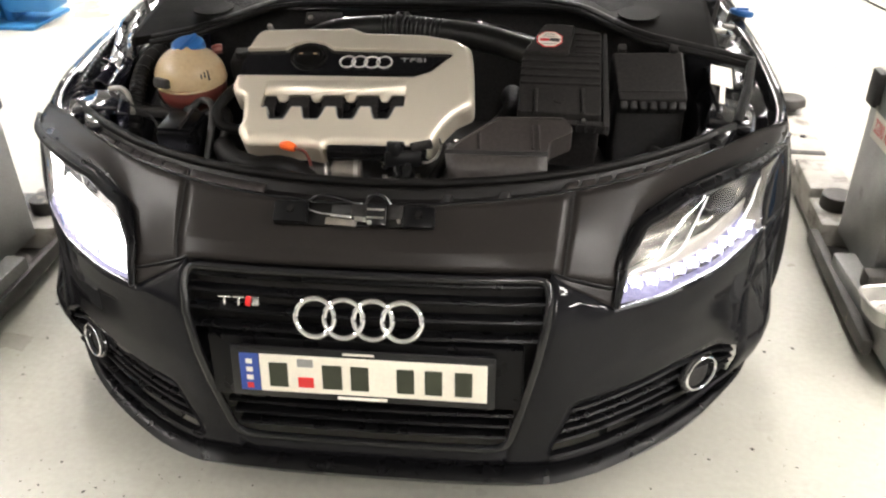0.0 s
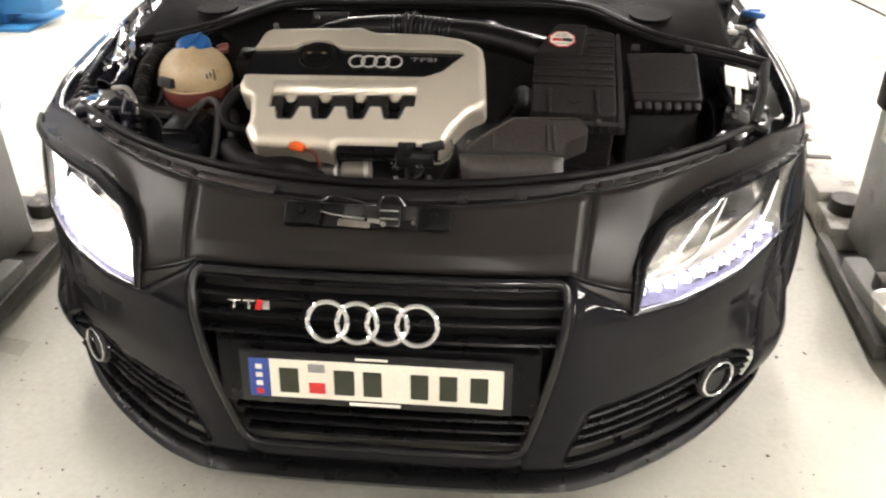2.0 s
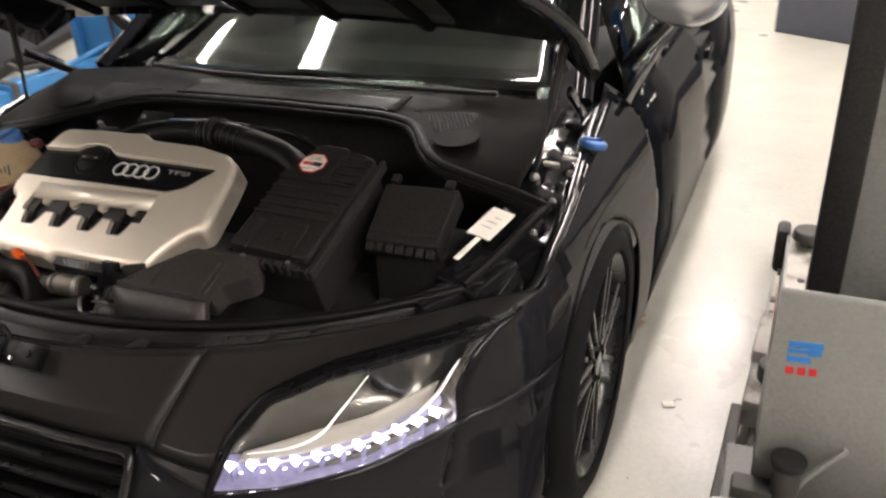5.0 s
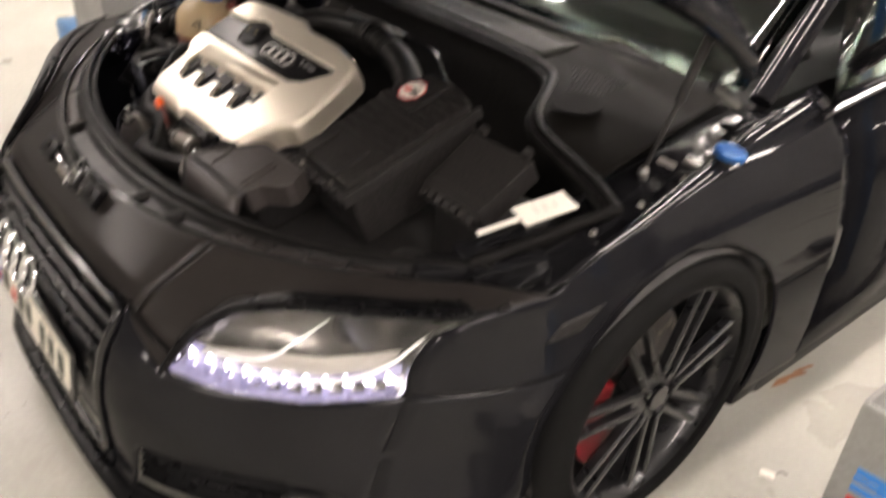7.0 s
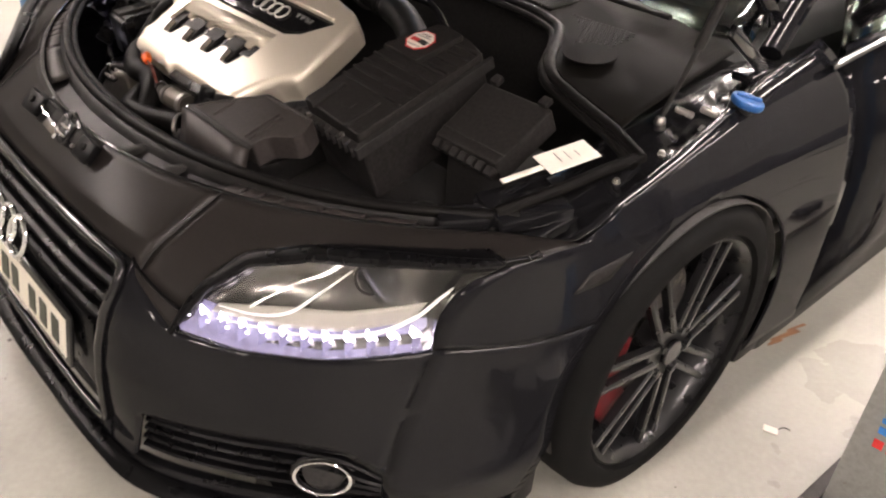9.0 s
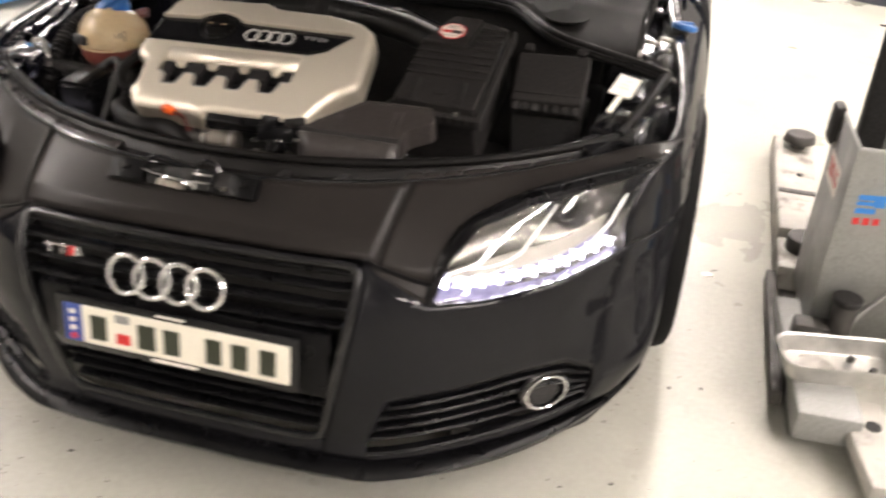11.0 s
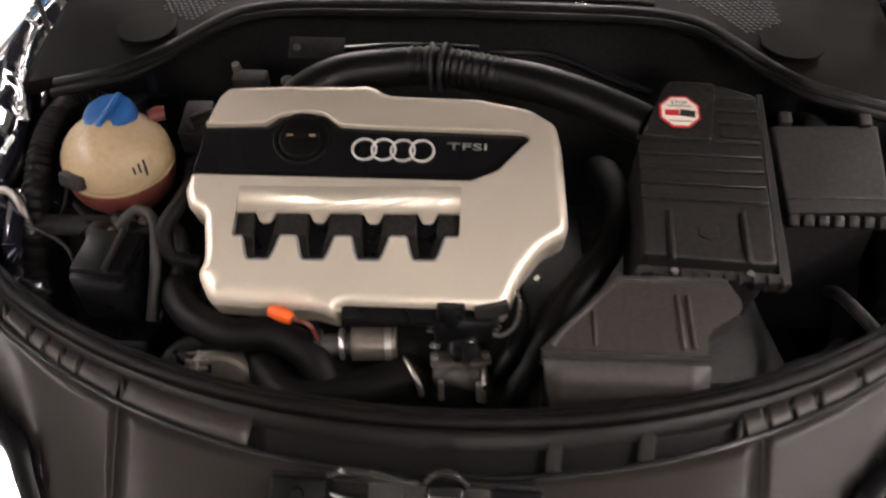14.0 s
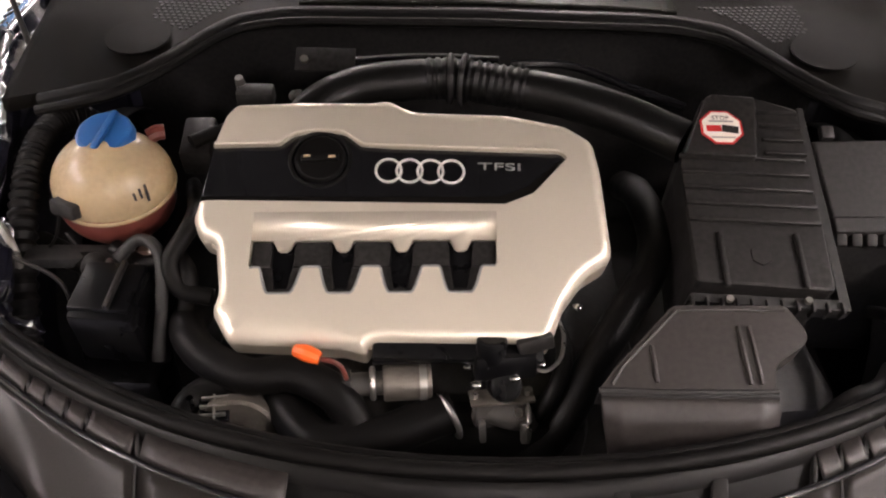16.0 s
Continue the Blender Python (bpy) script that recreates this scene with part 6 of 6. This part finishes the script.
    part("arm_pad", cyl(B(), 0.062, 0.035, (sd * 1.425, 2.25, 0.150), (0, 0, 0), 28, 0.055, bevel=0.006), GRIME, rear, "black rubber lifting pad")
    part("pad_stem", cyl(B(), 0.030, 0.05, (sd * 1.425, 2.25, 0.115), (0, 0, 0), 20), GRIME, rear)
    for yy in (1.80, 1.71):
        part("arm_slot", box(B(), (0.13, 0.035, 0.02), (sd * 1.385, yy, 0.103), (0, 0, sd * -3), bevel=0.006), GRIME, rear)
    part("arm_pad", cyl(B(), 0.055, 0.05, (sd * 1.365, 1.36, 0.13), (0, 0, 0), 24, bevel=0.006), GRIME, rear, "greasy pivot")
    part("arm_hole", cyl(B(), 0.012, 0.004, (sd * 1.408, 1.96, 0.109), (0, 0, 0), 16), PLASTIC_DK, rear)
    tray = thing("parts_tray", (sd * 1.395, 0.718 + dy, 0.118), "shallow zinc parts tray with bolts on the lift arm", "tray", "trays on the lift arms", rz=sd * 10)
    tr = B()
    outl = soften([(-0.155, -0.07), (0.155, -0.07), (0.155, 0.07), (-0.155, 0.07)], 0.05, 5)
    k = len(outl)
    levels = [(0.86, 0.001), (0.90, 0.004), (0.98, 0.050), (1.04, 0.054), (1.05, 0.050), (1.0, 0.046), (0.93, 0.0), (0.86, -0.003)]
    rings = [[tr.verts.new((x * s, y * s * (1.0 if s < 1 else 1.02), z)) for x, y in outl] for s, z in levels]
    for a, b in zip(rings, rings[1:]):
        for j in range(k):
            tr.faces.new((a[j], a[(j + 1) % k], b[(j + 1) % k], b[j]))
    tr.faces.new(rings[0])
    tr.faces.new(rings[-1])
    part("pan", tr, ZINC, tray, "dull zinc pan")
    for x, y in ((0.03, -0.045), (0.075, -0.01), (0.105, -0.045), (0.035, 0.035)):
        part("bolt", cyl(B(), 0.009, 0.016, (x, y, 0.010), (20, 0, 0), 6), GRIME, tray)
    part("disc", cyl(B(), 0.048, 0.004, (-0.065, 0.0, 0.004), (0, 0, 0), 28), STEEL, tray)
    return m


lift(1, 0.0)
lift(-1, -0.23)

# second lift behind, painted blue
far = thing("blue_lift", (-3.25, 3.75, 0), "bright blue two-post lift column with floor arms", "vehicle lift")
part("base_plate", box(B(), (0.62, 0.46, 0.025), (0.12, 0.05, 0.0125), bevel=0.005), LIFTBLUE, far, "worn base plate")
part("post", box(B(), (0.42, 0.32, 2.8), (0.02, 0.14, 1.425), bevel=0.02), LIFTBLUE, far)
part("post_lip", box(B(), (0.06, 0.06, 2.8), (-0.17, -0.04, 1.425), bevel=0.01), LIFTBLUE, far)
part("post_lip", box(B(), (0.06, 0.06, 2.8), (0.21, -0.04, 1.425), bevel=0.01), LIFTBLUE, far)
part("carriage", box(B(), (0.30, 0.24, 0.85), (0.38, 0.0, 0.52), bevel=0.02), LIFTBLUE, far)
part("hose", tube(B(), [(0.20, -0.10, 1.2), (0.22, -0.12, 0.7), (0.26, -0.14, 0.3)], 0.012, seg=8), PLASTIC_DK, far)
part("arm", box(B(), (0.18, 0.80, 0.15), (0.02, -0.46, 0.12), (0, 0, -10), bevel=0.012), LIFTBLUE, far)
part("arm", box(B(), (0.15, 0.34, 0.11), (-0.07, -0.95, 0.10), (0, 0, -10), bevel=0.012), LIFTBLUE, far)
part("arm_tip", cyl(B(), 0.075, 0.10, (-0.10, -1.13, 0.09), (0, 0, 0), 20, bevel=0.01), LIFTBLUE, far)
part("arm_collar", box(B(), (0.20, 0.05, 0.17), (-0.045, -0.82, 0.12), (0, 0, -10), bevel=0.008), GRIME, far)
part("pad_tray", box(B(), (0.24, 0.30, 0.03), (-0.12, -0.50, 0.24), (0, 0, -24), bevel=0.01), GRIME, far, "greasy steel tray on the arm")
part("arm_pad", box(B(), (0.19, 0.24, 0.03), (-0.12, -0.50, 0.265), (0, 0, -24), bevel=0.012), RUBBER, far, "dark rubber pad")
part("pad_stem", cyl(B(), 0.04, 0.08, (-0.06, -0.48, 0.205), (0, 0, 0), 16), GRIME, far)
part("brace", tube(B(), [(0.18, -0.12, 0.30), (0.10, -0.50, 0.22), (0.02, -0.86, 0.18)], 0.014, seg=10), LIFTBLUE, far)

chest = thing("tool_cabinet", (-4.44, 3.62, 0), "dark grey steel tool cabinet on the workshop floor", "cabinet", rz=24)
part("body", box(B(), (0.60, 4.0, 0.92), (0, 0, 0.54), bevel=0.01), DADO, chest)
part("plinth", box(B(), (0.54, 3.94, 0.08), (0, 0, 0.04)), PLASTIC_DK, chest)
part("worktop", box(B(), (0.64, 4.04, 0.04), (0, 0, 1.02), bevel=0.008), GRIME, chest)
for k in range(5):
    door = part("cabinet_door", box(B(), (0.02, 0.76, 0.84), (0.31, -1.58 + 0.79 * k, 0.54), bevel=0.006), DADO, chest)
    part("handle", box(B(), (0.02, 0.16, 0.02), (0.33, -1.58 + 0.79 * k, 0.88), bevel=0.005), STEEL, door)

# on the floor
cable = thing("floor_cable", (0, 0, 0), "thin black cable lying on the floor", "cable")
part("lead", tube(B(), [(2.2, 4.95, 0.006), (2.42, 4.75, 0.006), (2.55, 4.2, 0.006), (2.7, 3.6, 0.006), (2.62, 3.1, 0.006), (2.3, 2.7, 0.006)], 0.006, seg=6), PLASTIC_DK, cable)
tag = thing("paper_tag", (1.09, 1.285, 0.003), "small white paper tag on the floor", "paper scrap", rz=25)
part("tag_face", box(B(), (0.035, 0.022, 0.003), (0, 0, 0), (4, 3, 0), bevel=0.0008, seg=1), WHITE_L, tag)
part("tag_string", tube(B(), [(0.015, 0.008, 0.0), (0.03, 0.02, 0.002), (0.045, 0.02, 0.0)], 0.0012, seg=5), GRIME, tag)
scuff = thing("floor_scuff", (0.925, 1.66, 0.001), "faded orange scuff of paint on the floor", "floor mark", rz=76)
sc_b = B()
for k, (x, y, l, w) in enumerate(((0, 0, 0.12, 0.016), (0.06, 0.012, 0.08, 0.009), (-0.05, -0.010, 0.06, 0.010))):
    prism(sc_b, soften([(x - l / 2, y - w / 3), (x + l / 2, y - w / 2), (x + l / 2.2, y + w / 2), (x - l / 2.4, y + w / 3)], 0.006), -0.0008, 0.0006 + 0.0003 * k)
part("scuff_mark", sc_b, SCUFF, scuff)
rnd = random.Random(7)
dirt = B()
for k in range(330):
    sd = rnd.choice((-1, 1))
    x, y = sd * rnd.uniform(0.3, 1.25), rnd.gauss(0.15, 0.45)
    if rnd.random() < 0.4:
        x, y = sd * rnd.gauss(0.95, 0.12), rnd.gauss(0.55, 0.2)
    if rnd.random() < 0.35:
        x, y = rnd.gauss(-0.62, 0.22), rnd.gauss(-0.12, 0.12)
    elif rnd.random() < 0.15:
        x, y = rnd.gauss(0.9, 0.25), rnd.gauss(0.02, 0.15)
    r = abs(rnd.gauss(0, 0.0024)) + 0.0008
    bmesh.ops.create_icosphere(dirt, subdivisions=1, radius=r, matrix=pose(x, y, 0.0008, 0, 0, rnd.uniform(0, 180)) @ Matrix.Diagonal((1, rnd.uniform(0.4, 1), 0.25, 1)))
tagged(part("floor_grit", dirt, GRIME), "dark crumbs of dirt on the floor", "dirt", kind="stuff")
